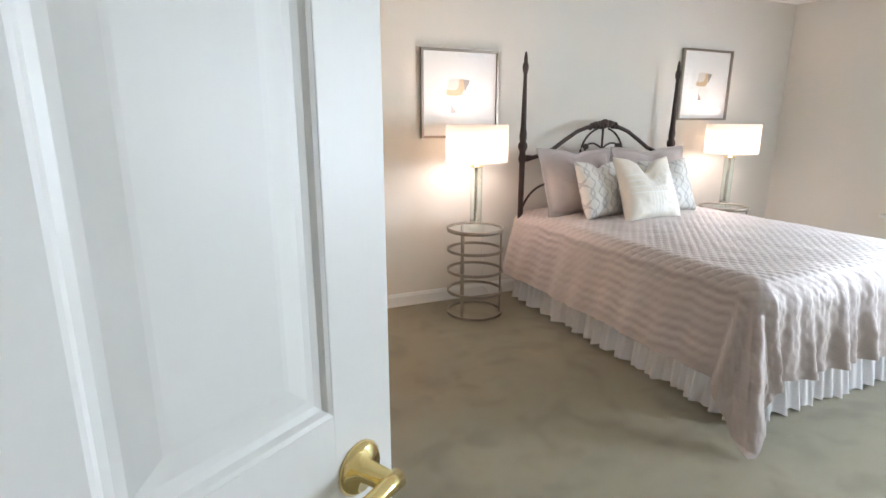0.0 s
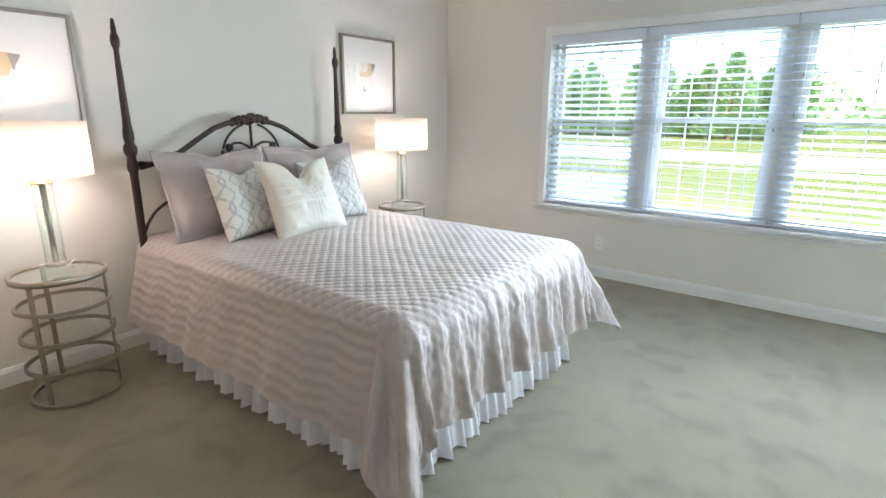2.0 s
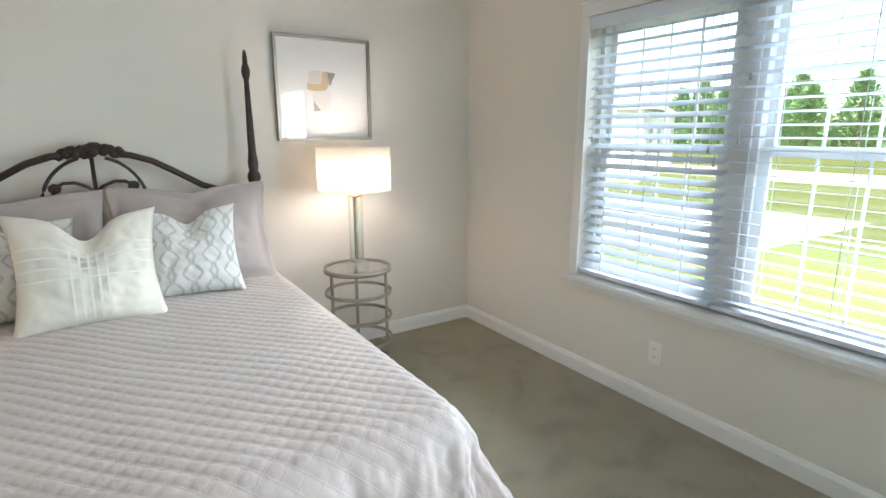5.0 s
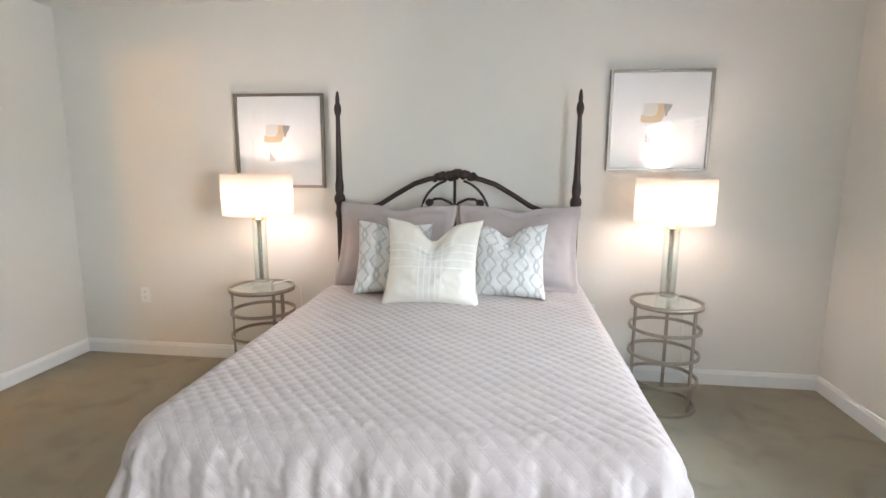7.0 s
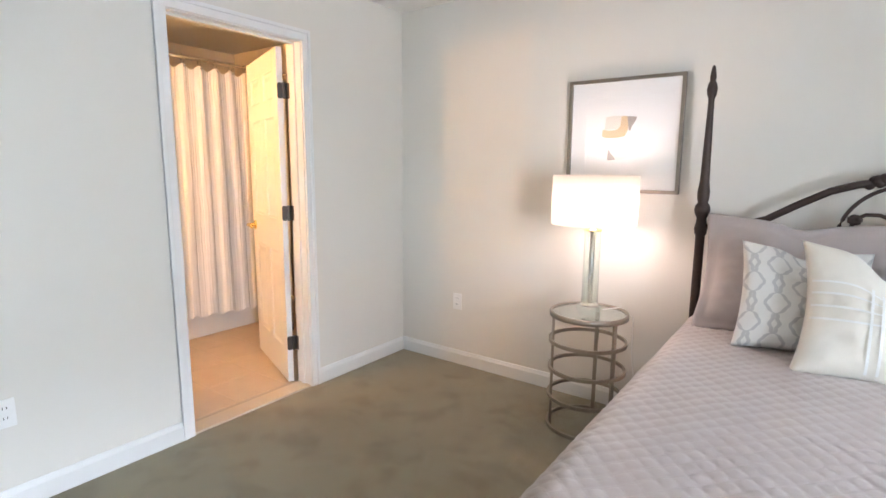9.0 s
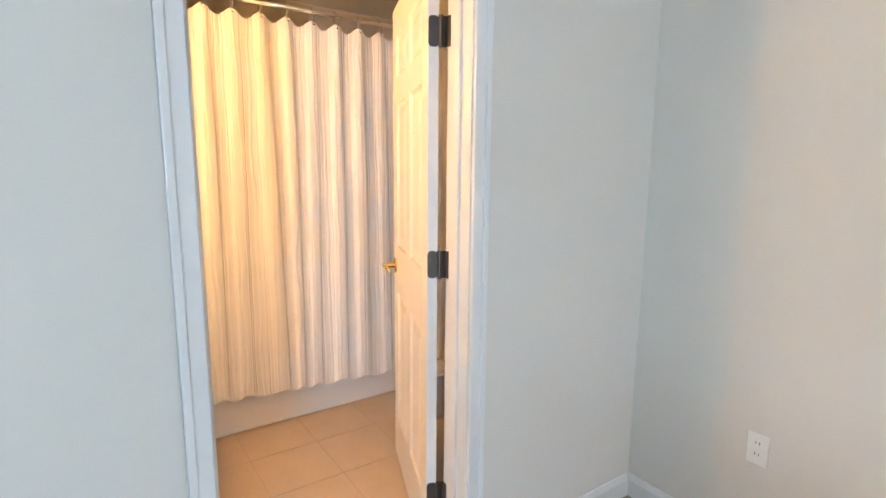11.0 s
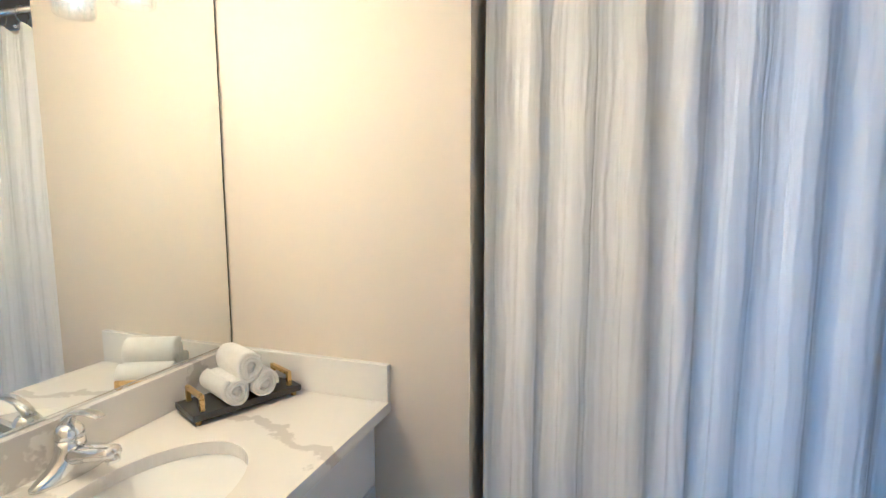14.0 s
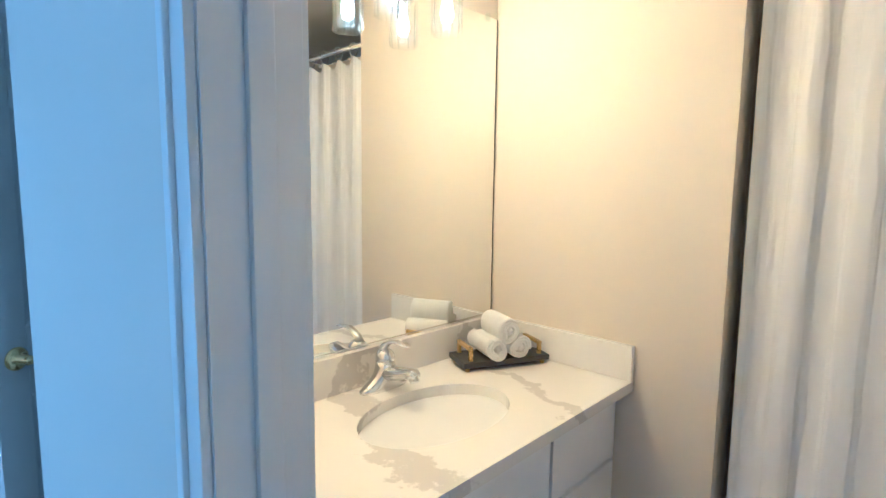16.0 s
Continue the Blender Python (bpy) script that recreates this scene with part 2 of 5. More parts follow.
def marble_material():
    """White quartz with soft grey veins."""
    mat = surface("veined_white_quartz", (0.80, 0.78, 0.74), (0.76, 0.74, 0.70), 3, 60, 0.14, 0.0)
    nt = mat.node_tree
    co = nt.nodes["Texture Coordinate"]
    mp = nt.nodes.new("ShaderNodeMapping")
    mp.inputs["Rotation"].default_value = (0.3, 0.2, 0.5)
    wv = nt.nodes.new("ShaderNodeTexWave")
    wv.inputs["Scale"].default_value, wv.inputs["Distortion"].default_value, wv.inputs["Detail"].default_value = 0.75, 7.0, 7
    wv.inputs["Detail Scale"].default_value = 2.1
    wv.inputs["Detail Roughness"].default_value = 0.62
    nt.links.new(co.outputs["Object"], mp.inputs[0])
    nt.links.new(mp.outputs[0], wv.inputs["Vector"])
    mr = nt.nodes.new("ShaderNodeMapRange")
    mr.inputs[1].default_value, mr.inputs[2].default_value = 0.935, 0.972
    nt.links.new(wv.outputs["Fac"], mr.inputs[0])
    mx = nt.nodes.new("ShaderNodeMix")
    mx.data_type = 'RGBA'
    b = nt.nodes["Principled BSDF"]
    nt.links.new(mr.outputs[0], mx.inputs["Factor"])
    nt.links.new(b.inputs["Base Color"].links[0].from_socket, mx.inputs["A"])
    mx.inputs["B"].default_value = (0.60, 0.58, 0.555, 1)
    nt.links.new(mx.outputs["Result"], b.inputs["Base Color"])
    return mat


def uv_bump(mat, kind):
    """Adds a woven figure, laid out by the cloth's own u and v in metres."""
    nt = mat.node_tree
    N, L = nt.nodes, nt.links
    b = N["Principled BSDF"]
    uv = N.new("ShaderNodeUVMap")
    sep = N.new("ShaderNodeSeparateXYZ")
    L.new(uv.outputs[0], sep.inputs[0])

    def math_node(op, a, c=None):
        n = N.new("ShaderNodeMath")
        n.operation = op
        for i, v in enumerate((a, c)):
            if v is None:
                continue
            if isinstance(v, (int, float)):
                n.inputs[i].default_value = v
            else:
                L.new(v, n.inputs[i])
        return n.outputs[0]
    u, v = sep.outputs[0], sep.outputs[1]
    if kind == "ogee":
        pitch, period = 0.088, 0.158
        col = math_node('ROUND', math_node('DIVIDE', u, pitch))
        off = math_node('ABSOLUTE', math_node('SUBTRACT', u, math_node('MULTIPLY', col, pitch)))
        ang = math_node('ADD', math_node('MULTIPLY', v, 2 * math.pi / period), math_node('MULTIPLY', col, math.pi))
        wave = math_node('SINE', ang)
        lobe = math_node('POWER', math_node('ABSOLUTE', wave), 0.55)
        size = math_node('ADD', math_node('MULTIPLY', math_node('GREATER_THAN', wave, 0.0), 0.024), 0.0125)
        bulge = math_node('MULTIPLY', math_node('COSINE', math_node('MULTIPLY', ang, 4.0)), 0.0038)
        width = math_node('ADD', math_node('MULTIPLY', lobe, size), math_node('MULTIPLY', bulge, lobe))
        band = math_node('LESS_THAN', math_node('ABSOLUTE', math_node('SUBTRACT', off, width)), 0.0068)
        mx = N.new("ShaderNodeMix")
        mx.data_type = 'RGBA'
        L.new(band, mx.inputs["Factor"])
        L.new(b.inputs["Base Color"].links[0].from_socket, mx.inputs["A"])
        mx.inputs["B"].default_value = (0.52, 0.515, 0.51, 1)
        L.new(mx.outputs["Result"], b.inputs["Base Color"])
    if kind == "quilt":
        k = math.pi / 0.046 * 0.7071
        a = math_node('ABSOLUTE', math_node('SINE', math_node('MULTIPLY', math_node('ADD', u, v), k)))
        c = math_node('ABSOLUTE', math_node('SINE', math_node('MULTIPLY', math_node('SUBTRACT', u, v), k)))
        low = math_node('POWER', math_node('MINIMUM', a, c), 0.45)
        top = math_node('LESS_THAN', math_node('ABSOLUTE', u), 0.80)
        crease = N.new("ShaderNodeTexNoise")
        crease.inputs["Scale"].default_value, crease.inputs["Detail"].default_value, crease.inputs["Distortion"].default_value = 34.0, 3, 0.6
        L.new(uv.outputs[0], crease.inputs["Vector"])
        total = math_node('ADD', math_node('MULTIPLY', low, top), math_node('MULTIPLY', crease.outputs[0], 0.9))
        bp = N.new("ShaderNodeBump")
        bp.inputs["Strength"].default_value, bp.inputs["Distance"].default_value = 0.40, 0.0036
        L.new(total, bp.inputs["Height"])
        L.new(b.inputs["Normal"].links[0].from_socket, bp.inputs["Normal"])
        L.new(bp.outputs[0], b.inputs["Normal"])
    if kind == "crinkle":
        n = N.new("ShaderNodeTexNoise")
        mp = N.new("ShaderNodeMapping")
        mp.inputs["Scale"].default_value = (150, 12.0, 1)
        L.new(uv.outputs[0], mp.inputs[0])
        L.new(mp.outputs[0], n.inputs["Vector"])
        n.inputs["Scale"].default_value, n.inputs["Detail"].default_value, n.inputs["Distortion"].default_value = 1.0, 3, 1.2
        bp = N.new("ShaderNodeBump")
        bp.inputs["Strength"].default_value, bp.inputs["Distance"].default_value = 0.42, 0.0016
        L.new(n.outputs[0], bp.inputs["Height"])
        L.new(bp.outputs[0], b.inputs["Normal"])
    return mat


CARPET = carpet_material()
QUARTZ = marble_material()
QUILT = uv_bump(surface("blush_grey_quilt", (0.45, 0.38, 0.355), (0.40, 0.34, 0.32), 5, 420, 0.46, 0.2, depth=0.0008, sheen=0.35), "quilt")
OGEE = uv_bump(surface("ogee_weave", (0.74, 0.73, 0.70), (0.70, 0.69, 0.66), 9, 350, 0.8, 0.3, depth=0.0008, sheen=0.2), "ogee")
CREAM = surface("cream_satin", (0.77, 0.725, 0.64), (0.71, 0.66, 0.57), 7, 300, 0.34, 0.25, depth=0.0008, spread=(0.3, 1, 1), sheen=0.4)
RIBBON = surface("white_ribbon", (0.87, 0.86, 0.83), None, 7, 200, 0.5, 0.1)
CURTAIN = uv_bump(surface("white_crinkle_cotton", (0.84, 0.835, 0.83), (0.80, 0.795, 0.79), 5, 200, 0.9, 0.1, sheen=0.2), "crinkle")


# mesh helpers
def mesh_of(name, bm, material, smooth=False):
    me = bpy.data.meshes.new(name)
    bm.to_mesh(me)
    bm.free()
    me.materials.append(material)
    if smooth:
        for p in me.polygons:
            p.use_smooth = True
    return me


def part(name, bm, material, parent=None, label="", smooth=False):
    ob = new(name, mesh_of(name, bm, material, smooth))
    if parent:
        ob.parent = parent
    if label:
        tagged(ob, label)
    return ob


def thing(name, label, category, at=(0, 0, 0), turn=0, group=""):
    ob = new(name)
    ob.empty_display_size = 0.1
    ob.matrix_basis = pose(*at, 0, 0, turn)
    return tagged(ob, label, category, group)


def bx(bm, a, b, bevel=0.0, m=None):
    mat = Matrix.Translation([(p + q) / 2 for p, q in zip(a, b)]) @ Matrix.Diagonal([abs(q - p) for p, q in zip(a, b)] + [1])
    if m is not None:
        mat = m @ mat
    r = bmesh.ops.create_cube(bm, size=1, matrix=mat)
    if bevel:
        edges = {e for v in r["verts"] for e in v.link_edges}
        bmesh.ops.bevel(bm, geom=list(edges), offset=bevel, segments=2, affect='EDGES', profile=0.6)
    return bm


def box(name, a, b, material, parent=None, label="", bevel=0.0):
    return part(name, bx(bmesh.new(), a, b, bevel), material, parent, label)


def structure(name, a, b, material, label, category="wall", bevel=0.0):
    return tagged(box(name, a, b, material, None, "", bevel), label, category, kind="structure")


def lathe(bm, profile, seg=24, at=(0, 0, 0)):
    """Turns (radius, height) pairs round the z axis."""
    rows = []
    for r, z in profile:
        rows.append([bm.verts.new((at[0] + r * math.cos(2 * math.pi * k / seg), at[1] + r * math.sin(2 * math.pi * k / seg), at[2] + z)) for k in range(seg)])
    for lo, hi in zip(rows, rows[1:]):
        for k in range(seg):
            bm.faces.new((lo[k], lo[(k + 1) % seg], hi[(k + 1) % seg], hi[k]))
    bm.faces.new(list(reversed(rows[0])))
    bm.faces.new(rows[-1])
    return bm


def sweep(bm, pts, radius, seg=10, closed=False, taper=None, flat=1.0):
    """A round bar along points."""
    pts = [Vector(p) for p in pts]
    n = len(pts)
    rows = []
    for i, p in enumerate(pts):
        a = pts[(i - 1) % n] if closed or i else p
        b = pts[(i + 1) % n] if closed or i < n - 1 else p
        d = (b - a).normalized()
        up = Vector((0, 0, 1)) if abs(d.z) < 0.95 else Vector((1, 0, 0))
        s = d.cross(up).normalized()
        t = s.cross(d).normalized()
        r = radius * (taper(i / max(1, n - 1)) if taper else 1)
        rows.append([bm.verts.new(p + s * (r * flat * math.cos(2 * math.pi * k / seg)) + t * (r * math.sin(2 * math.pi * k / seg))) for k in range(seg)])
    pairs = list(zip(rows, rows[1:])) + ([(rows[-1], rows[0])] if closed else [])
    for lo, hi in pairs:
        for k in range(seg):
            bm.faces.new((lo[k], lo[(k + 1) % seg], hi[(k + 1) % seg], hi[k]))
    if not closed:
        bm.faces.new(list(reversed(rows[0])))
        bm.faces.new(rows[-1])
    return bm


def ring(bm, r_in, r_out, z0, z1, seg=48, at=(0, 0)):
    rows = []
    for r, z in ((r_in, z0), (r_out, z0), (r_out, z1), (r_in, z1)):
        rows.append([bm.verts.new((at[0] + r * math.cos(2 * math.pi * k / seg), at[1] + r * math.sin(2 * math.pi * k / seg), z)) for k in range(seg)])
    for i in range(4):
        lo, hi = rows[i], rows[(i + 1) % 4]
        for k in range(seg):
            bm.faces.new((lo[k], lo[(k + 1) % seg], hi[(k + 1) % seg], hi[k]))
    return bm


def prism(bm, outline, y0, y1):
    """A flat piece from (x, z) corners, between two depths."""
    lo = [bm.verts.new((x, y0, z)) for x, z in outline]
    hi = [bm.verts.new((x, y1, z)) for x, z in outline]
    bm.faces.new(lo)
    bm.faces.new(list(reversed(hi)))
    n = len(lo)
    for k in range(n):
        bm.faces.new((lo[(k + 1) % n], lo[k], hi[k], hi[(k + 1) % n]))
    return bm


def sheet(fn, nu, nv, thick=0.0, uv=None):
    """A cloth from fn(i/nu, j/nv) with its own u, v in metres from uv(a, b)."""
    bm = bmesh.new()
    lay = bm.loops.layers.uv.new("UVMap")
    grid = [[bm.verts.new(fn(i / nu, j / nv)) for j in range(nv + 1)] for i in range(nu + 1)]
    for i in range(nu):
        for j in range(nv):
            f = bm.faces.new((grid[i][j], grid[i + 1][j], grid[i + 1][j + 1], grid[i][j + 1]))
            if uv:
                for lp, (a, b) in zip(f.loops, ((i, j), (i + 1, j), (i + 1, j + 1), (i, j + 1))):
                    lp[lay].uv = uv(a / nu, b / nv)
    if thick:
        bm.normal_update()
        bmesh.ops.solidify(bm, geom=bm.faces[:], thickness=thick)
    return bm


def smooth(a, b, x):
    t = min(1.0, max(0.0, (x - a) / (b - a)))
    return t * t * (3 - 2 * t)


# setting
EAST, HIGH = 5.064, 2.42
WIN = (-4.665, -1.11, 0.60, 2.01)
JAMB_S, JAMB_N, HEAD = -1.636, -0.888, 2.068
structure("wall_north", (0.0, 0.0, 0.0), (EAST + 0.16, 0.13, HIGH), WALL, "greige painted plaster wall behind the bed")
structure("wall_east", (EAST, WIN[1], 0.0), (EAST + 0.16, 0.0, HIGH), WALL, "greige painted wall beside the window")
structure("wall_east_low", (EAST, WIN[0], 0.0), (EAST + 0.16, WIN[1], WIN[2] - 0.03), WALL, "greige painted wall below the window")
structure("wall_east_high", (EAST, WIN[0], WIN[3]), (EAST + 0.16, WIN[1], HIGH), WALL, "greige painted wall above the window")
structure("wall_east_end", (EAST, -5.13, 0.0), (EAST + 0.16, WIN[0], HIGH), WALL, "greige painted wall past the window")
structure("wall_south", (-0.75, -5.26, 0.0), (EAST + 0.16, -5.13, HIGH), WALL, "greige painted wall closing the room")
structure("wall_west_north", (-0.115, JAMB_N + 0.018, 0.0), (0.0, 0.13, HIGH), WALL, "greige painted wall beside the bathroom door")
structure("wall_west_over", (-0.115, JAMB_S - 0.018, HEAD + 0.018), (0.0, JAMB_N + 0.018, HIGH), WALL, "greige painted wall above the bathroom door")
structure("wall_west_mid", (-0.115, -2.80, 0.0), (0.0, JAMB_S - 0.018, HIGH), WALL, "greige painted wall between the two doors")
structure("wall_entry_north", (-0.74, -2.80, 0.0), (-0.115, -2.68, HIGH), WALL, "greige painted wall of the entry recess")
structure("wall_entry_stub", (-0.74, -3.30, 0.0), (-0.62, -2.80, HIGH), WALL, "greige painted wall beside the entry door")
structure("wall_entry_over", (-0.74, -4.10, 2.05), (-0.62, -3.30, HIGH), WALL, "greige painted wall above the entry door")
structure("wall_entry_south", (-0.74, -5.13, 0.0), (-0.62, -4.10, HIGH), WALL, "greige painted wall beside the entry door")
structure("wall_hall", (-2.0, -5.26, 0.0), (-1.9, -2.62, HIGH), WALL, "greige painted hall wall")
structure("wall_hall_side", (-1.9, -5.26, 0.0), (-0.75, -5.13, HIGH), WALL, "greige painted hall wall")
bm = bmesh.new()
bx(bm, (0.0, -5.13, -0.12), (EAST, 0.0, 0.0))
bx(bm, (-1.9, -5.13, -0.12), (-0.0005, -2.68, 0.0))
tagged(part("floor", bm, CARPET), "sage beige cut pile carpet with brushed patches", "carpet", kind="structure")
structure("ceiling", (-2.3, -5.3, HIGH), (EAST + 0.2, 0.4, HIGH + 0.12), CEIL, "flat white painted ceiling", "ceiling")

# bathroom shell
BX, BY_S, BY_N = -1.335, -2.303, 0.12
structure("wall_bath_south", (-1.455, BY_S - 0.12, 0.0), (-0.115, BY_S, HIGH), BATHWALL, "cream painted wall behind the vanity mirror")
structure("wall_bath_west", (-1.455, BY_S, 0.0), (BX, -1.487, HIGH), BATHWALL, "cream painted wall at the end of the vanity")
structure("wall_tub_south", (-2.22, -1.607, 0.0), (-1.457, -1.487, HIGH), BATHWALL, "cream painted wall of the bathtub recess")
structure("wall_tub_west", (-2.34, -1.607, 0.0), (-2.22, BY_N + 0.12, HIGH), BATHWALL, "cream painted wall of the bathtub recess")
structure("wall_bath_north", (-2.22, BY_N, 0.0), (-0.117, BY_N + 0.12, HIGH), BATHWALL, "cream painted bathroom wall")
structure("wall_bath_lining_north", (-0.121, JAMB_N + 0.07, 0.0), (-0.1152, BY_N, HIGH), BATHWALL, "cream painted bathroom side of the wall")
structure("wall_bath_lining_south", (-0.121, BY_S, 0.0), (-0.1152, JAMB_S - 0.07, HIGH), BATHWALL, "cream painted bathroom side of the wall")
bath_floor = structure("floor_bath", (-2.22, BY_S, -0.12), (-0.115, BY_N, -0.0018), GROUT, "beige ceramic tile floor with pale grout", "floor")
structure("door_threshold", (-0.113, JAMB_S, -0.02), (-0.002, JAMB_N, 0.010), THRESH, "cream marble door threshold", "threshold", 0.003)


def baseboard(name, a, b, side, material=TRIM):
    """Board with a stepped top, from a to b along a wall; side is the way into the room."""
    a, b, n = Vector((*a, 0)), Vector((*b, 0)), Vector((*side, 0))
    prof = ((0, 0), (0.014, 0), (0.014, 0.074), (0.010, 0.084), (0.006, 0.096), (0, 0.098))
    bm = bmesh.new()
    ends = [[bm.verts.new(p + n * d + Vector((0, 0, z))) for d, z in prof] for p in (a, b)]
    for k in range(len(prof)):
        q = (k + 1) % len(prof)
        bm.faces.new((ends[0][k], ends[0][q], ends[1][q], ends[1][k]))
    bm.faces.new(ends[0])
    bm.faces.new(list(reversed(ends[1])))
    bmesh.ops.recalc_face_normals(bm, faces=bm.faces[:])
    return tagged(part(name, bm, material), "white painted wooden baseboard", "baseboard", kind="structure")


baseboard("baseboard_north", (0, 0), (EAST, 0), (0, -1))
baseboard("baseboard_east", (EAST, -5.13), (EAST, -0.0145), (-1, 0))
baseboard("baseboard_west", (0, JAMB_N + 0.065), (0, -0.0145), (1, 0))
baseboard("baseboard_west_mid", (0, -2.80), (0, JAMB_S - 0.065), (1, 0))
baseboard("baseboard_south", (-0.62, -5.13), (EAST - 0.015, -5.13), (0, 1))
baseboard("baseboard_bath", (BX, -1.775), (BX, -1.487), (1, 0))
baseboard("baseboard_bath_north", (-1.42, BY_N), (-0.135, BY_N), (0, -1))


def casing(name, y0, y1, top, x, out, width=0.064):
    """Moulded trim round a door opening in a wall that faces out (+1 or -1 along x)."""
    bm = bmesh.new()
    for lo, hi, w0 in ((y0 - width, y0 - 0.006, 0), (y1 + 0.006, y1 + width, 1)):
        bx(bm, (x, lo, 0), (x + out * 0.012, hi, top + 0.006), 0.002)
        e = (lo, lo + 0.02) if w0 == 0 else (hi - 0.02, hi)
        bx(bm, (x, e[0], 0), (x + out * 0.019, e[1], top + width), 0.003)
    bx(bm, (x, y0 - width + 0.02, top + 0.006), (x + out * 0.012, y1 + width - 0.02, top + width), 0.002)
    bx(bm, (x, y0 - width + 0.02, top + width - 0.02), (x + out * 0.019, y1 + width - 0.02, top + width), 0.003)
    return tagged(part(name, bm, TRIM), "white painted moulded door casing", "trim", kind="structure")


casing("trim_bath_door", JAMB_S, JAMB_N, HEAD, 0.0, 1)
casing("trim_bath_door_inside", JAMB_S, JAMB_N, HEAD, -0.121, -1)
bm = bmesh.new()
bx(bm, (-0.121, JAMB_S - 0.018, 0), (0.0, JAMB_S, HEAD), 0.001)
bx(bm, (-0.121, JAMB_N, 0), (0.0, JAMB_N + 0.018, HEAD), 0.001)
bx(bm, (-0.121, JAMB_S - 0.018, HEAD), (0.0, JAMB_N + 0.018, HEAD + 0.018), 0.001)
bx(bm, (-0.080, JAMB_S, 0.010), (-0.048, JAMB_S + 0.011, HEAD), 0.002)
bx(bm, (-0.080, JAMB_N - 0.011, 0.010), (-0.048, JAMB_N, HEAD), 0.002)
bx(bm, (-0.080, JAMB_S + 0.011, HEAD - 0.011), (-0.048, JAMB_N - 0.011, HEAD), 0.002)
tagged(part("trim_bath_jamb", bm, TRIM), "white painted door jamb with a stop strip", "trim", kind="structure")


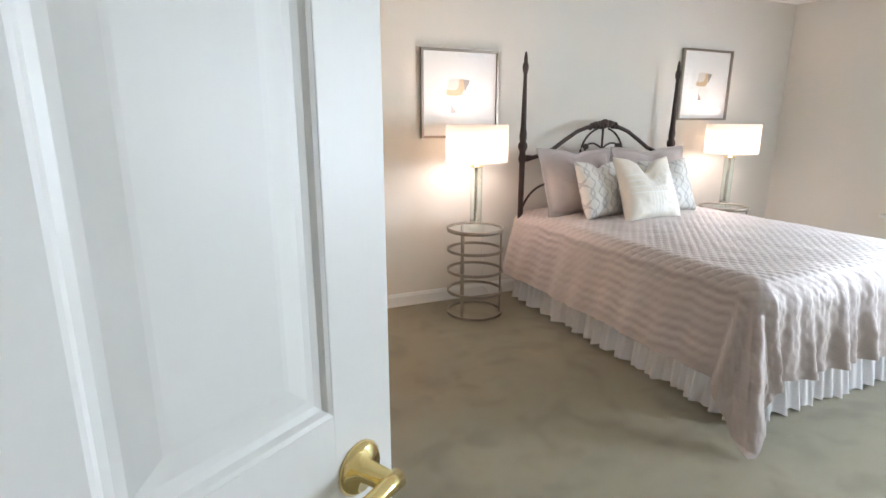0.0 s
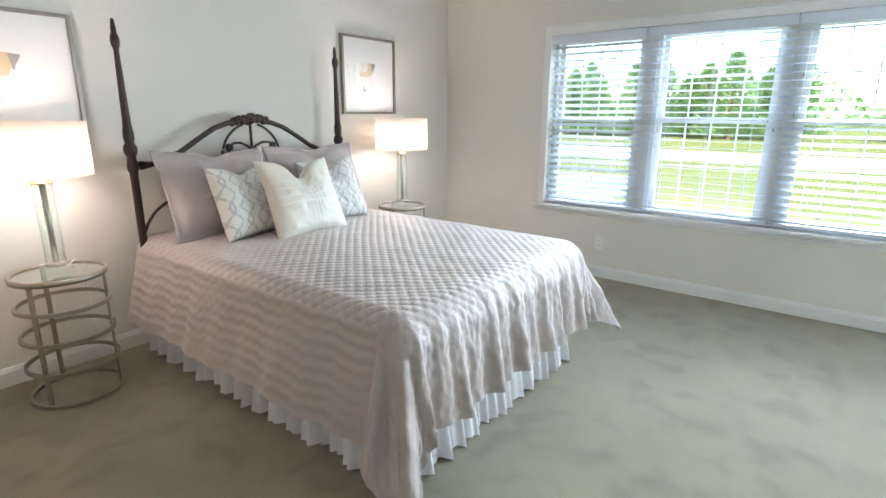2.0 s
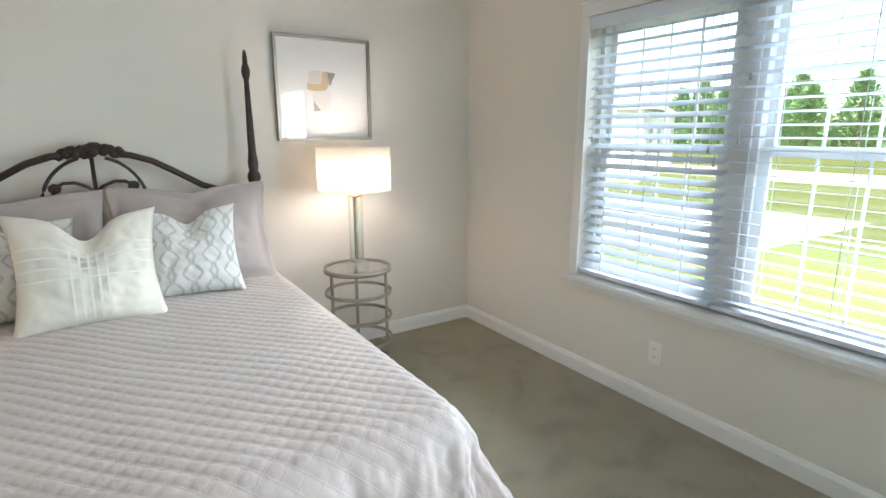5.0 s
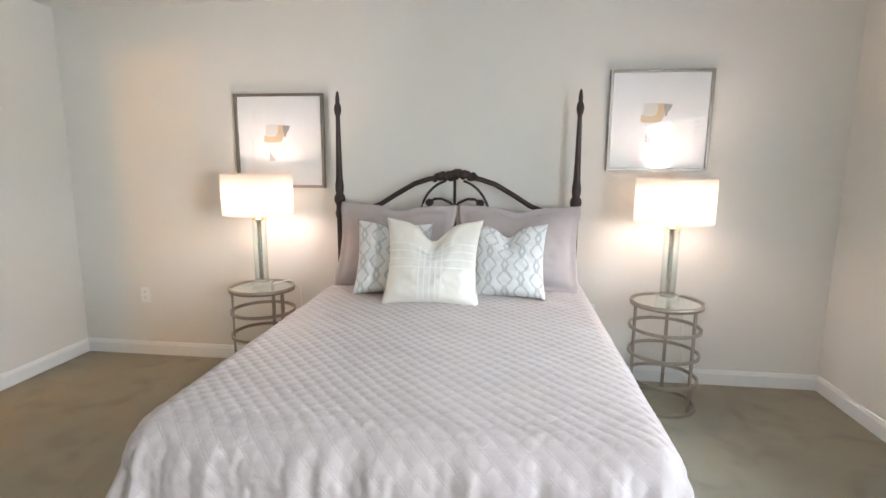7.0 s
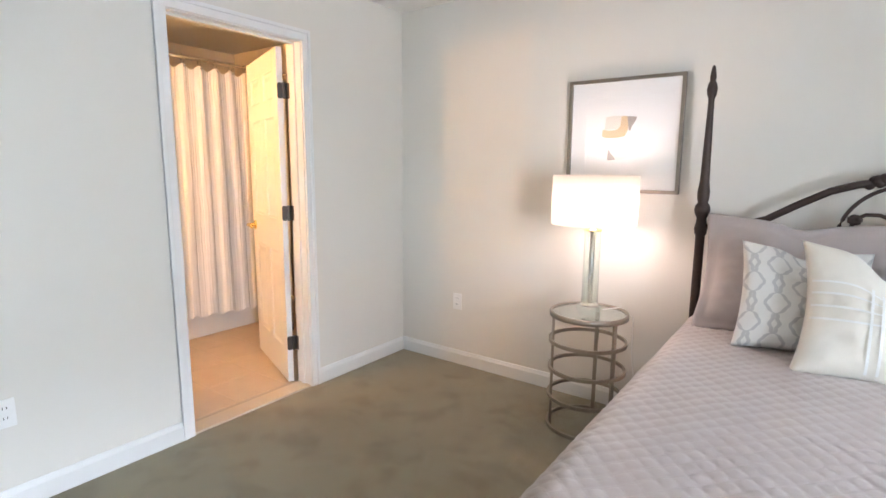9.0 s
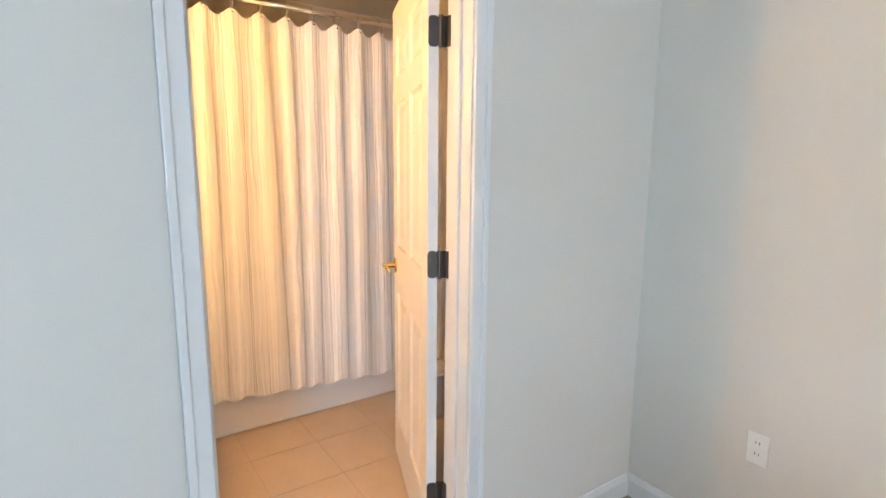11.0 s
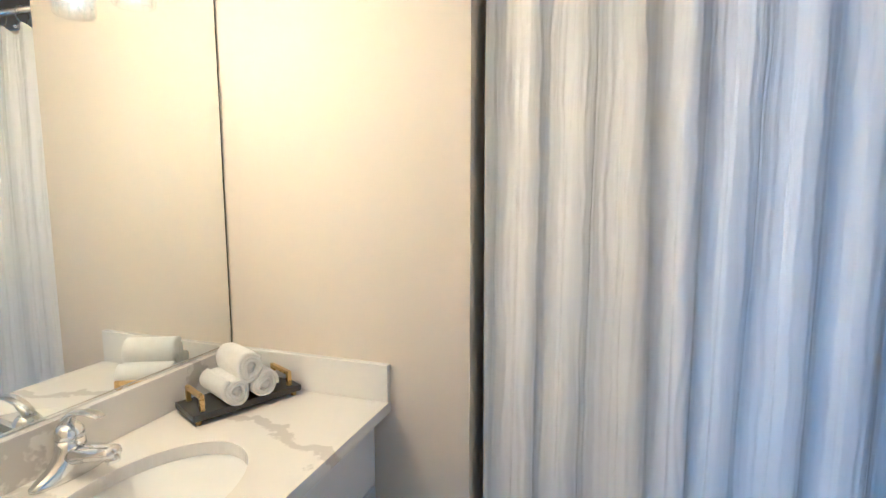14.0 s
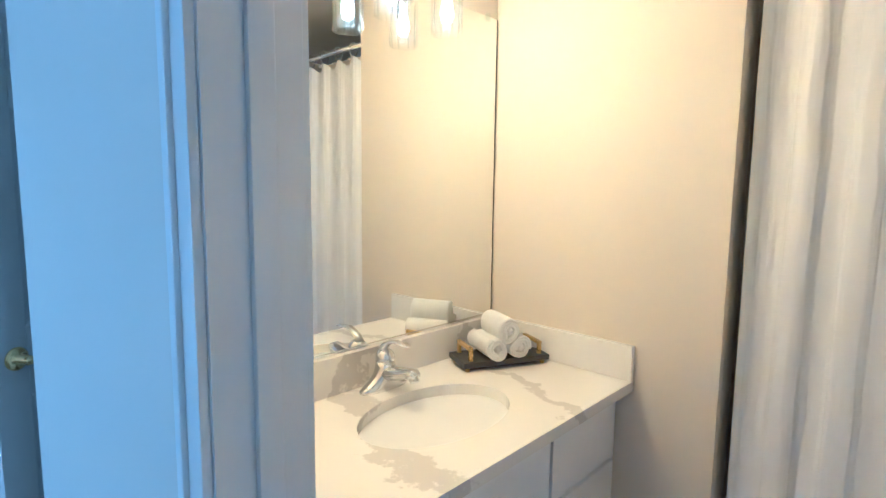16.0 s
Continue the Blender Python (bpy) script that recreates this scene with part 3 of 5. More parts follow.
# six-panel doors
def panel_door(name, label, width, height, thick, at, turn, lever_metal, hinge_metal, jamb_leaf=None, group=""):
    """Hinge at the origin, leaf along +x, faces on both sides of y."""
    d = thing(name, label, "door", at, turn, group)
    st, mid = 0.098, 0.09
    pw = (width - 2 * st - mid) / 2
    rails = ((0.008, 0.22), (0.83, 1.035), (1.66, 1.76), (height - 0.115, height))
    bm = bmesh.new()
    h = thick / 2
    bx(bm, (0, -h, 0.008), (st, h, height), 0.002)
    bx(bm, (width - st, -h, 0.008), (width, h, height), 0.002)
    for z0, z1 in rails:
        bx(bm, (st, -h, z0), (width - st, h, z1))
    for (a0, a1), (b0, b1) in zip(rails, rails[1:]):
        bx(bm, (st + pw, -h, a1), (st + pw + mid, h, b0))
    part("leaf_frame", bm, DOOR, d)
    for (a0, a1), (b0, b1) in zip(rails, rails[1:]):
        for x0 in (st, st + pw + mid):
            bm = bmesh.new()
            bx(bm, (x0, -0.006, a1), (x0 + pw, 0.006, b0))
            for s in (-1, 1):
                prev = None
                for inset, dep in ((0.0, h - 0.0006), (0.005, h - 0.0025), (0.010, h - 0.0075), (0.018, h - 0.0095), (0.027, h - 0.0095), (0.034, h - 0.0080), (0.054, h - 0.0040), (0.060, h - 0.0035)):
                    row = [bm.verts.new((x, s * dep, z)) for x, z in ((x0 + inset, a1 + inset), (x0 + pw - inset, a1 + inset), (x0 + pw - inset, b0 - inset), (x0 + inset, b0 - inset))]
                    if prev:
                        for k in range(4):
                            bm.faces.new((prev[k], prev[(k + 1) % 4], row[(k + 1) % 4], row[k]))
                    prev = row
                bm.faces.new(prev)
            part("panel", bm, DOOR, d)
    for s in (-1, 1):
        kx, kz = width - 0.062, 0.948
        bm = bmesh.new()
        lathe(bm, ((0.034, 0), (0.034, 0.004), (0.028, 0.010), (0.014, 0.014), (0.0125, 0.05)), 28)
        bmesh.ops.transform(bm, matrix=pose(kx, s * h, kz, -90 * s), verts=bm.verts[:])
        plate = part("rosette", bm, lever_metal, d, "polished brass rosette", True)
        bm = bmesh.new()
        y = s * (h + 0.052)
        sweep(bm, [(kx + 0.012, y, kz), (kx - 0.01, y, kz), (kx - 0.03, y + s * 0.004, kz + 0.003), (kx - 0.052, y, kz - 0.001), (kx - 0.074, y - s * 0.004, kz - 0.008), (kx - 0.084, y - s * 0.01, kz - 0.013)],
              0.0105, 12, taper=lambda t: 1.15 - 0.45 * t)
        part("lever_handle", bm, lever_metal, d, "polished brass lever", True)
    back = pose(*at, 0, 0, turn).inverted()
    for z in (0.26, 1.08, 1.80):
        bm = bmesh.new()
        corner = 0.012
        edge = [(y, zz) for sy, sz, a0 in ((1, 1, 0), (-1, 1, 90), (-1, -1, 180), (1, -1, 270))
                for y, zz in [(sy * (h - 0.001 - corner) + corner * math.cos(radians(a0 + q)), sz * (0.045 - corner) + corner * math.sin(radians(a0 + q))) for q in (0, 30, 60, 90)]]
        lo = [bm.verts.new((-0.003, y, z + zz)) for y, zz in edge]
        hi = [bm.verts.new((0.0005, y, z + zz)) for y, zz in edge]
        bm.faces.new(lo)
        bm.faces.new(list(reversed(hi)))
        for k in range(len(edge)):
            q = (k + 1) % len(edge)
            bm.faces.new((lo[q], lo[k], hi[k], hi[q]))
        sweep(bm, [(-0.006, -(h + 0.004), z - 0.047), (-0.006, -(h + 0.004), z + 0.047)], 0.0065, 12)
        bx(bm, (-0.006, -(h + 0.004), z - 0.045), (-0.002, -h + 0.003, z + 0.045))
        if jamb_leaf:
            (x0, y0), (x1, y1) = jamb_leaf
            bx(bm, (x0, y0, z + at[2] - 0.045), (x1, y1, z + at[2] + 0.045), 0.001, back)
            knuckle = pose(*at, 0, 0, turn) @ Vector((-0.006, -(h + 0.004), z))
            bx(bm, (x0, knuckle.y, z + at[2] - 0.045), (x0 + 0.003, y1, z + at[2] + 0.045), 0, back)
        part("hinge", bm, hinge_metal, d, "dark bronze butt hinge")
    return d


panel_door("door_2", "white six-panel bathroom door standing open with a brass lever", 0.745, 2.045, 0.035, (-0.143, JAMB_N - 0.039, 0.004), 158.9, BRASS, HINGE, ((-0.130, JAMB_N - 0.004), (-0.106, JAMB_N - 0.0005)))
panel_door("door_1", "white six-panel entry door swung open with a brass lever", 0.76, 2.03, 0.035, (-0.562, -3.352, 0.004), 32.5, BRASS, HINGE)


# window
def window_unit(number, y_hi, y_lo, b_hi, b_lo, tilt, seed):
    """One double-hung sash pair with grilles between two y, and a wooden blind hung in front between its own two."""
    w = tagged(thing("window_%d" % number, "white double-hung window with grilles", "window"), kind="structure")
    x0 = EAST + 0.10
    z0, z1, zm = WIN[2], WIN[3], 1.33
    bm = bmesh.new()
    bx(bm, (x0 - 0.02, y_hi - 0.03, z0), (x0 + 0.06, y_hi, z1))
    bx(bm, (x0 - 0.02, y_lo, z0), (x0 + 0.06, y_lo + 0.03, z1))
    bx(bm, (x0 - 0.02, y_lo + 0.03, z1 - 0.03), (x0 + 0.06, y_hi - 0.03, z1))
    bx(bm, (x0 - 0.02, y_lo + 0.03, z0), (x0 + 0.06, y_hi - 0.03, z0 + 0.02))
    part("window_frame", bm, TRIM, w)
    for name, lo, hi, x in (("lower_sash", z0 + 0.02, zm + 0.02, x0), ("upper_sash", zm - 0.02, z1 - 0.03, x0 + 0.03)):
        a, b = y_lo + 0.03, y_hi - 0.03
        bm = bmesh.new()
        bx(bm, (x, a, lo), (x + 0.028, a + 0.04, hi))
        bx(bm, (x, b - 0.04, lo), (x + 0.028, b, hi))
        bx(bm, (x, a + 0.04, lo), (x + 0.028, b - 0.04, lo + 0.045))
        bx(bm, (x, a + 0.04, hi - 0.04), (x + 0.028, b - 0.04, hi))
        sash = part(name, bm, TRIM, w)
        ga, gb, gl, gh = a + 0.04, b - 0.04, lo + 0.045, hi - 0.04
        for k in (1, 2, 3):
            y = ga + (gb - ga) * k / 4
            part("grille_bar", bx(bmesh.new(), (x + 0.008, y - 0.005, gl), (x + 0.02, y + 0.005, gh)), TRIM, sash)
        zc = (gl + gh) / 2
        part("grille_bar", bx(bmesh.new(), (x + 0.009, ga, zc - 0.005), (x + 0.019, gb, zc + 0.005)), TRIM, sash)
        pane = part("pane", bx(bmesh.new(), (x + 0.022, ga, gl), (x + 0.025, gb, gh)), PANE, sash)
        pane.visible_shadow = False
    # blind
    rnd = random.Random(seed)
    bl = thing("window_blind", "white wooden slat blind lowered over the window, slats open", "blind", (EAST + 0.034, (b_hi + b_lo) / 2, 0), 0, "window blinds")
    half = (b_hi - b_lo) / 2 - 0.004
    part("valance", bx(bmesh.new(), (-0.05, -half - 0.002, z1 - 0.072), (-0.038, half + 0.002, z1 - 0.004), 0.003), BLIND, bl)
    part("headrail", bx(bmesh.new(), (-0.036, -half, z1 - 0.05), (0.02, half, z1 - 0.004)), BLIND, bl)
    slat_bm = bmesh.new()
    rows = []
    for d, lift in ((-0.029, -0.0005), (-0.010, 0.0005), (0.010, 0.0005), (0.029, -0.0005)):
        rows.append([slat_bm.verts.new((d, s * half, lift + e)) for s in (-1, 1) for e in (0, 0.0024)])
    for a, b in zip(rows, rows[1:]):
        slat_bm.faces.new((a[0], a[2], b[2], b[0]))
        slat_bm.faces.new((a[1], b[1], b[3], a[3]))
        slat_bm.faces.new((a[0], b[0], b[1], a[1]))
        slat_bm.faces.new((a[2], a[3], b[3], b[2]))
    slat_bm.faces.new((rows[0][0], rows[0][1], rows[0][3], rows[0][2]))
    slat_bm.faces.new((rows[-1][0], rows[-1][2], rows[-1][3], rows[-1][1]))
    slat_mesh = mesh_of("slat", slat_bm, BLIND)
    z = z1 - 0.10
    while z > z0 + 0.06:
        s = new("slat", slat_mesh)
        s.parent = bl
        s.matrix_basis = pose(0, 0, z, 0, -tilt + rnd.uniform(-0.8, 0.8), 0)
        z -= 0.052
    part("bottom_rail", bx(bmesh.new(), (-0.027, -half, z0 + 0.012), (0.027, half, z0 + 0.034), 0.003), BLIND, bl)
    for k in (-0.62, 0.0, 0.62) if half > 0.3 else (-0.6, 0.6):
        for e in (-0.031, 0.031):
            part("ladder_cord", bx(bmesh.new(), (e - 0.0008, k * half - 0.0015, z0 + 0.03), (e + 0.0008, k * half + 0.0015, z1 - 0.05)), BLIND, bl)
    for off, drop in ((half * 0.86, 0.36), (-half * 0.82, 0.66), (-half * 0.9, 0.72), (half * 0.9, 0.62)):
        c = part("pull_cord", bx(bmesh.new(), (-0.036, off - 0.001, z1 - drop), (-0.034, off + 0.001, z1 - 0.06)), BLIND, bl)
        part("tassel", lathe(bmesh.new(), ((0.003, 0), (0.007, 0.002), (0.005, 0.02), (0.002, 0.03)), 10, (-0.035, off, z1 - drop - 0.028)), NICKEL, c, "dark cord tassel", True)
    return w


# unit 4 and its post are unseen, added to let more light in
UNITS = ((1, -1.11, -1.885, -1.114, -1.897, 24, 3), (2, -1.965, -2.815, -1.900, -2.853, -6.5, 5), (3, -2.895, -3.735, -2.857, -3.773, 14, 8), (4, -3.815, -4.665, -3.777, -4.661, 1, 9))
for u in UNITS:
    window_unit(*u)
for k, (a, b) in enumerate(((-1.885, -1.965), (-2.815, -2.895), (-3.735, -3.815))):
    structure("window_mullion_%d" % (k + 1), (EAST + 0.070, b, WIN[2]), (EAST + 0.158, a, WIN[3]), TRIM, "white painted post between two windows", "trim", 0.003)
bm = bmesh.new()
for lo, hi in ((WIN[1], WIN[1] + 0.06), (WIN[0] - 0.06, WIN[0])):
    bx(bm, (EAST - 0.016, lo, WIN[2] - 0.0), (EAST, hi, WIN[3]), 0.003)
bx(bm, (EAST - 0.016, WIN[0] - 0.06, WIN[3]), (EAST, WIN[1] + 0.06, WIN[3] + 0.062), 0.003)
bx(bm, (EAST - 0.024, WIN[0] - 0.068, WIN[3] + 0.0625), (EAST, WIN[1] + 0.068, WIN[3] + 0.075), 0.004)
tagged(part("trim_window", bm, TRIM), "white painted window casing", "trim", kind="structure")
structure("window_sill", (EAST - 0.055, WIN[0] - 0.09, WIN[2] - 0.03), (EAST + 0.158, WIN[1] + 0.09, WIN[2]), TRIM, "white painted projecting window sill", "sill", 0.006)
structure("trim_apron", (EAST - 0.016, WIN[0] - 0.06, WIN[2] - 0.068), (EAST, WIN[1] + 0.06, WIN[2] - 0.03), TRIM, "white painted apron below the sill", "trim", 0.004)


# outside
structure("ground", (EAST + 0.17, -400, -0.7), (700, 400, -0.6), GRASS, "sunlit mown lawn", "lawn")
structure("road", (26.0, -200, -0.6), (32.5, 200, -0.585), ROAD, "pale concrete road across the lawn", "road")
structure("pavement_drive", (10.3, 1.2, -0.6), (17.0, 12.5, -0.586), ROAD, "pale concrete driveway beside the lawn", "driveway")


def conifer(seed, height, spread):
    rnd = random.Random(seed)
    tree = thing("conifer_tree", "tall dense green evergreen tree on the lawn edge", "tree", group="row of evergreens")
    bm = bmesh.new()
    lathe(bm, ((0.22, 0), (0.17, height * 0.3), (0.09, height * 0.7), (0.02, height * 0.97)), 8)
    for k in range(40):
        z = height * (0.08 + 0.86 * k / 40)
        a = k * 2.4
        r = spread * (1 - z / height) * 0.8 + 0.1
        sweep(bm, [(0, 0, z), (math.cos(a) * r * 0.6, math.sin(a) * r * 0.6, z + 0.1), (math.cos(a) * r, math.sin(a) * r, z + 0.3)], 0.035, 5, taper=lambda t: 1 - 0.8 * t)
    part("trunk", bm, BARK, tree)
    verts, faces = [], []
    for k in range(2300):
        h = rnd.random() ** 1.35
        z = height * (0.05 + 0.95 * h)
        a = rnd.uniform(0, 6.283)
        lump = 1 + 0.22 * math.sin(3 * a + 7 * h + seed) + 0.15 * math.sin(11 * h + 5 * a)
        r = spread * (1 - h) ** 0.6 * lump * rnd.uniform(0.55, 1.0) + 0.05
        c = Vector((math.cos(a) * r, math.sin(a) * r, z))
        out = Vector((math.cos(a), math.sin(a), rnd.uniform(0.2, 1.3))).normalized()
        side = Vector((-math.sin(a), math.cos(a), rnd.uniform(-0.5, 0.5))).normalized()
        s = rnd.uniform(0.16, 0.34)
        i = len(verts)
        verts += [c - side * s * 0.45 - out * s * 0.5, c + side * s * 0.45 - out * s * 0.3, c + out * s, c + side * s * 0.1 + out * s * 0.1 + Vector((0, 0, s * 0.25))]
        faces += [(i, i + 1, i + 3), (i + 1, i + 2, i + 3), (i + 2, i, i + 3)]
    me = bpy.data.meshes.new("crown")
    me.from_pydata([tuple(v) for v in verts], [], faces)
    me.materials.append(LEAF)
    crown = new("crown", me)
    crown.parent = tree
    return tree


rnd = random.Random(4)
kinds = [conifer(11, 6.4, 2.2), conifer(23, 5.6, 2.4), conifer(37, 7.0, 2.3)]
spots = [(52 + rnd.uniform(-2, 3), y + rnd.uniform(-0.8, 0.8)) for y in (1.2, 3.4, 5.4, 7.6, 9.8, 11.8, 14.0, 16.2, 18.6, 21.2, 24, 27, 31, 36, -8, -14, -22)]
for k, (tx, ty) in enumerate(spots):
    m = pose(tx, ty, -0.62, 0, 0, rnd.uniform(0, 360))
    if k < 3:
        kinds[k].matrix_basis = m
    else:
        t = copy_thing(kinds[k % 3], m)


def far_wood(seed):
    """A low distant line of broadleaved woods."""
    rnd = random.Random(seed)
    verts, faces = [], []
    for k in range(9000):
        y = rnd.uniform(-170, 230)
        top = 6 + 2.2 * math.sin(y * 0.11) + 1.5 * math.sin(y * 0.37 + 1)
        c = Vector((120 + rnd.uniform(-6, 6), y, -0.6 + rnd.random() ** 0.7 * top))
        s = rnd.uniform(0.5, 1.2)
        i = len(verts)
        verts += [c + Vector((rnd.uniform(-s, s), rnd.uniform(-s, s), rnd.uniform(-s, s))) for _ in range(3)]
        faces.append((i, i + 1, i + 2))
    me = bpy.data.meshes.new("far_woods")
    me.from_pydata([tuple(v) for v in verts], [], faces)
    me.materials.append(LEAF)
    return tagged(new("far_woods", me), "distant green line of broadleaved woods", "woods", kind="stuff")


far_wood(5)

house = thing("neighbour_house", "pale sided house with a grey shingle roof across the drive", "house", (24.0, 17.5, -0.6), 28)
box("house_wall", (-6, -5, 0), (6, 5, 2.9), SIDING, house)
bm = bmesh.new()
prism(bm, ((-5.6, 2.85), (5.6, 2.85), (0, 5.6)), -6.5, 6.5)
bmesh.ops.transform(bm, matrix=pose(0, 0, 0, 0, 0, 90), verts=bm.verts[:])
part("roof", bm, ROOF, house)
for hx in (-4, -1.2, 1.8, 4.4):
    hw = box("house_window", (hx - 0.5, -5.05, 0.9), (hx + 0.5, -4.98, 2.2), TRIM, house)
    part("pane", bx(bmesh.new(), (hx - 0.42, -5.07, 0.98), (hx + 0.42, -5.05, 2.12)), ROOF, hw)


# bed
BED_X, BED_W, BED_TOP = 2.757, 1.45, 0.682
bed = thing("bed", "dark bronze iron bed with tall posts and arched headboard", "bed", (BED_X, -0.162, 0))


def bed_post(x):
    bm = bmesh.new()
    lathe(bm, ((0.024, 0), (0.027, 0.03), (0.022, 0.06), (0.021, 0.60), (0.021, 1.05), (0.026, 1.06), (0.030, 1.085), (0.024, 1.11), (0.022, 1.135), (0.032, 1.155),
               (0.036, 1.175), (0.032, 1.195), (0.022, 1.21), (0.026, 1.225), (0.028, 1.26), (0.024, 1.285), (0.021, 1.31), (0.013, 1.68), (0.014, 1.69), (0.020, 1.705),
               (0.023, 1.73), (0.019, 1.755), (0.012, 1.768), (0.014, 1.785), (0.011, 1.81), (0.007, 1.832), (0.002, 1.838)), 20, (x, 0, 0))
    return part("post", bm, IRON, bed, "", True)


for s in (-1, 1):
    bed_post(s * 0.735)
    bm = bmesh.new()
    sweep(bm, [(s * 0.735, 0, 1.095), (s * 0.69, 0, 1.10), (s * 0.64, 0, 1.095)], 0.014, 10, taper=lambda t: 1 - 0.4 * t)
    part("side_bracket", bm, IRON, bed, "", True)
    bm = bmesh.new()
    sweep(bm, [(s * (0.735 - 0.26 * (1 - math.cos(a))), 0, 0.62 + 0.27 * math.sin(a)) for a in [k * math.pi / 24 for k in range(13)]], 0.009, 8)
    part("side_arch", bm, IRON, bed, "", True)
    # sloping top rail of the arch
    bm = bmesh.new()
    sweep(bm, [(s * x, 0, z) for x, z in ((0.70, 1.075), (0.60, 1.10), (0.47, 1.146), (0.36, 1.215), (0.25, 1.278), (0.16, 1.308), (0.09, 1.318))], 0.016, 12)
    part("arch_rail", bm, IRON, bed, "", True)
    bm = bmesh.new()
    sweep(bm, [(s * (0.0 + 0.215 * math.sin(a)), 0, 1.07 + 0.235 * math.cos(a)) for a in [0.25 + k * 1.45 / 14 for k in range(15)]], 0.008, 8)
    part("inner_arch", bm, IRON, bed, "", True)
    # scroll with a rosette end
    bm = bmesh.new()
    sweep(bm, [(s * x, 0, z) for x, z in ((0.0, 1.135), (0.03, 1.165), (0.08, 1.186), (0.125, 1.185), (0.158, 1.165), (0.168, 1.14), (0.155, 1.12), (0.135, 1.122))], 0.008, 8)
    part("scroll", bm, IRON, bed, "", True)
    bm = bmesh.new()
    for k in range(7):
        a = k * 0.9
        lathe(bm, ((0.003, -0.012), (0.014, -0.006), (0.015, 0.006), (0.004, 0.012)), 8, (s * 0.158 + 0.012 * math.cos(a), 0, 1.162 + 0.012 * math.sin(a)))
    part("rosette", bm, IRON, bed, "", True)
    bm = bmesh.new()
    sweep(bm, [(s * 0.25, 0, 0.5), (s * 0.25, 0, 1.09)], 0.009, 8)
    part("spindle", bm, IRON, bed, "", True)
bm = bmesh.new()
sweep(bm, [(0, 0, 0.5), (0, 0, 1.31)], 0.009, 8)
part("spindle", bm, IRON, bed, "", True)
bm = bmesh.new()
sweep(bm, [(-0.72, 0, 0.5), (0.72, 0, 0.5)], 0.014, 8)
part("low_rail", bm, IRON, bed, "", True)
rnd = random.Random(2)
crest = part("crest_ornament", lathe(bmesh.new(), ((0.004, -0.024), (0.026, -0.012), (0.028, 0.008), (0.006, 0.024)), 14, (0, -0.020, 1.325)), IRON, bed, "cast floral crest", True)
for k in range(24):
    a = (k / 23 - 0.5) * 2
    q = 0.016 + 0.012 * (1 - abs(a)) + rnd.uniform(0, 0.005)
    part("leaf", lathe(bmesh.new(), ((q * 0.2, -q), (q * 0.8, -q * 0.6), (q, 0), (q * 0.8, q * 0.6), (q * 0.2, q)), 10,
                       (a * 0.125, rnd.uniform(-0.012, 0.004), 1.318 + 0.016 * (1 - a * a) + rnd.uniform(-0.012, 0.012))), IRON, crest, "", True)
box("mattress", (-0.70, -1.88, 0.36), (0.70, -0.02, 0.64), SHEERWHITE, bed, "", 0.05)
box("box_spring", (-0.70, -1.88, 0.14), (0.70, -0.02, 0.355), SHEERWHITE, bed, "", 0.02)
for s in (-1, 1):
    for fy in (-1.8, -0.9):
        box("leg", (s * 0.6 - 0.02, fy - 0.02, 0), (s * 0.6 + 0.02, fy + 0.02, 0.14), IRON, bed)

# bed skirt with gathers
SKX = BED_W / 2 - 0.012


def skirt_point(a, b):
    run_side, run_foot = 1.93, 2 * SKX
    total = 2 * run_side + run_foot
    d = a * total
    n = 0.02 * math.sin(d * 47 + 3.0 * math.sin(d * 6.1) + 1.5 * math.sin(d * 13.7)) + 0.011 * math.sin(d * 109 + 2 * math.sin(d * 8))
    n *= 0.25 + 0.9 * (1 - b)
    flare = 0.048 * (1 - b) + n
    z = 0.006 + 0.36 * b + 0.006 * math.sin(d * 62 + 1) * (1 - b)
    if d < run_side:
        return (BED_X - SKX - flare, -0.155 - d, z)
    if d < run_side + run_foot:
        return (BED_X - SKX + (d - run_side), -0.155 - run_side - flare, z)
    return (BED_X + SKX + flare, -0.155 - run_side + (d - run_side - run_foot), z)


skirt = thing("bed_skirt", "white gathered cotton bed skirt hanging to the carpet", "bed skirt")
SPLIT = 1.93 / (2 * 1.93 + 2 * SKX)
for a0, a1 in ((0.0, SPLIT), (SPLIT, 1 - SPLIT), (1 - SPLIT, 0.9999)):
    part("gathered_panel", sheet(lambda a, b: skirt_point(a0 + (a1 - a0) * a, b), 240, 8), SHEERWHITE, skirt, "", True)

# quilted coverlet
DROP, SIDE_DROP = 0.53, 0.53
QW = 0.766


def quilt_flat(a, b):
    """Flat place on the cloth: across from the bed's middle, and down from its head."""
    return (a - 0.5) * 2 * (QW + SIDE_DROP), b * (2.03 + DROP)


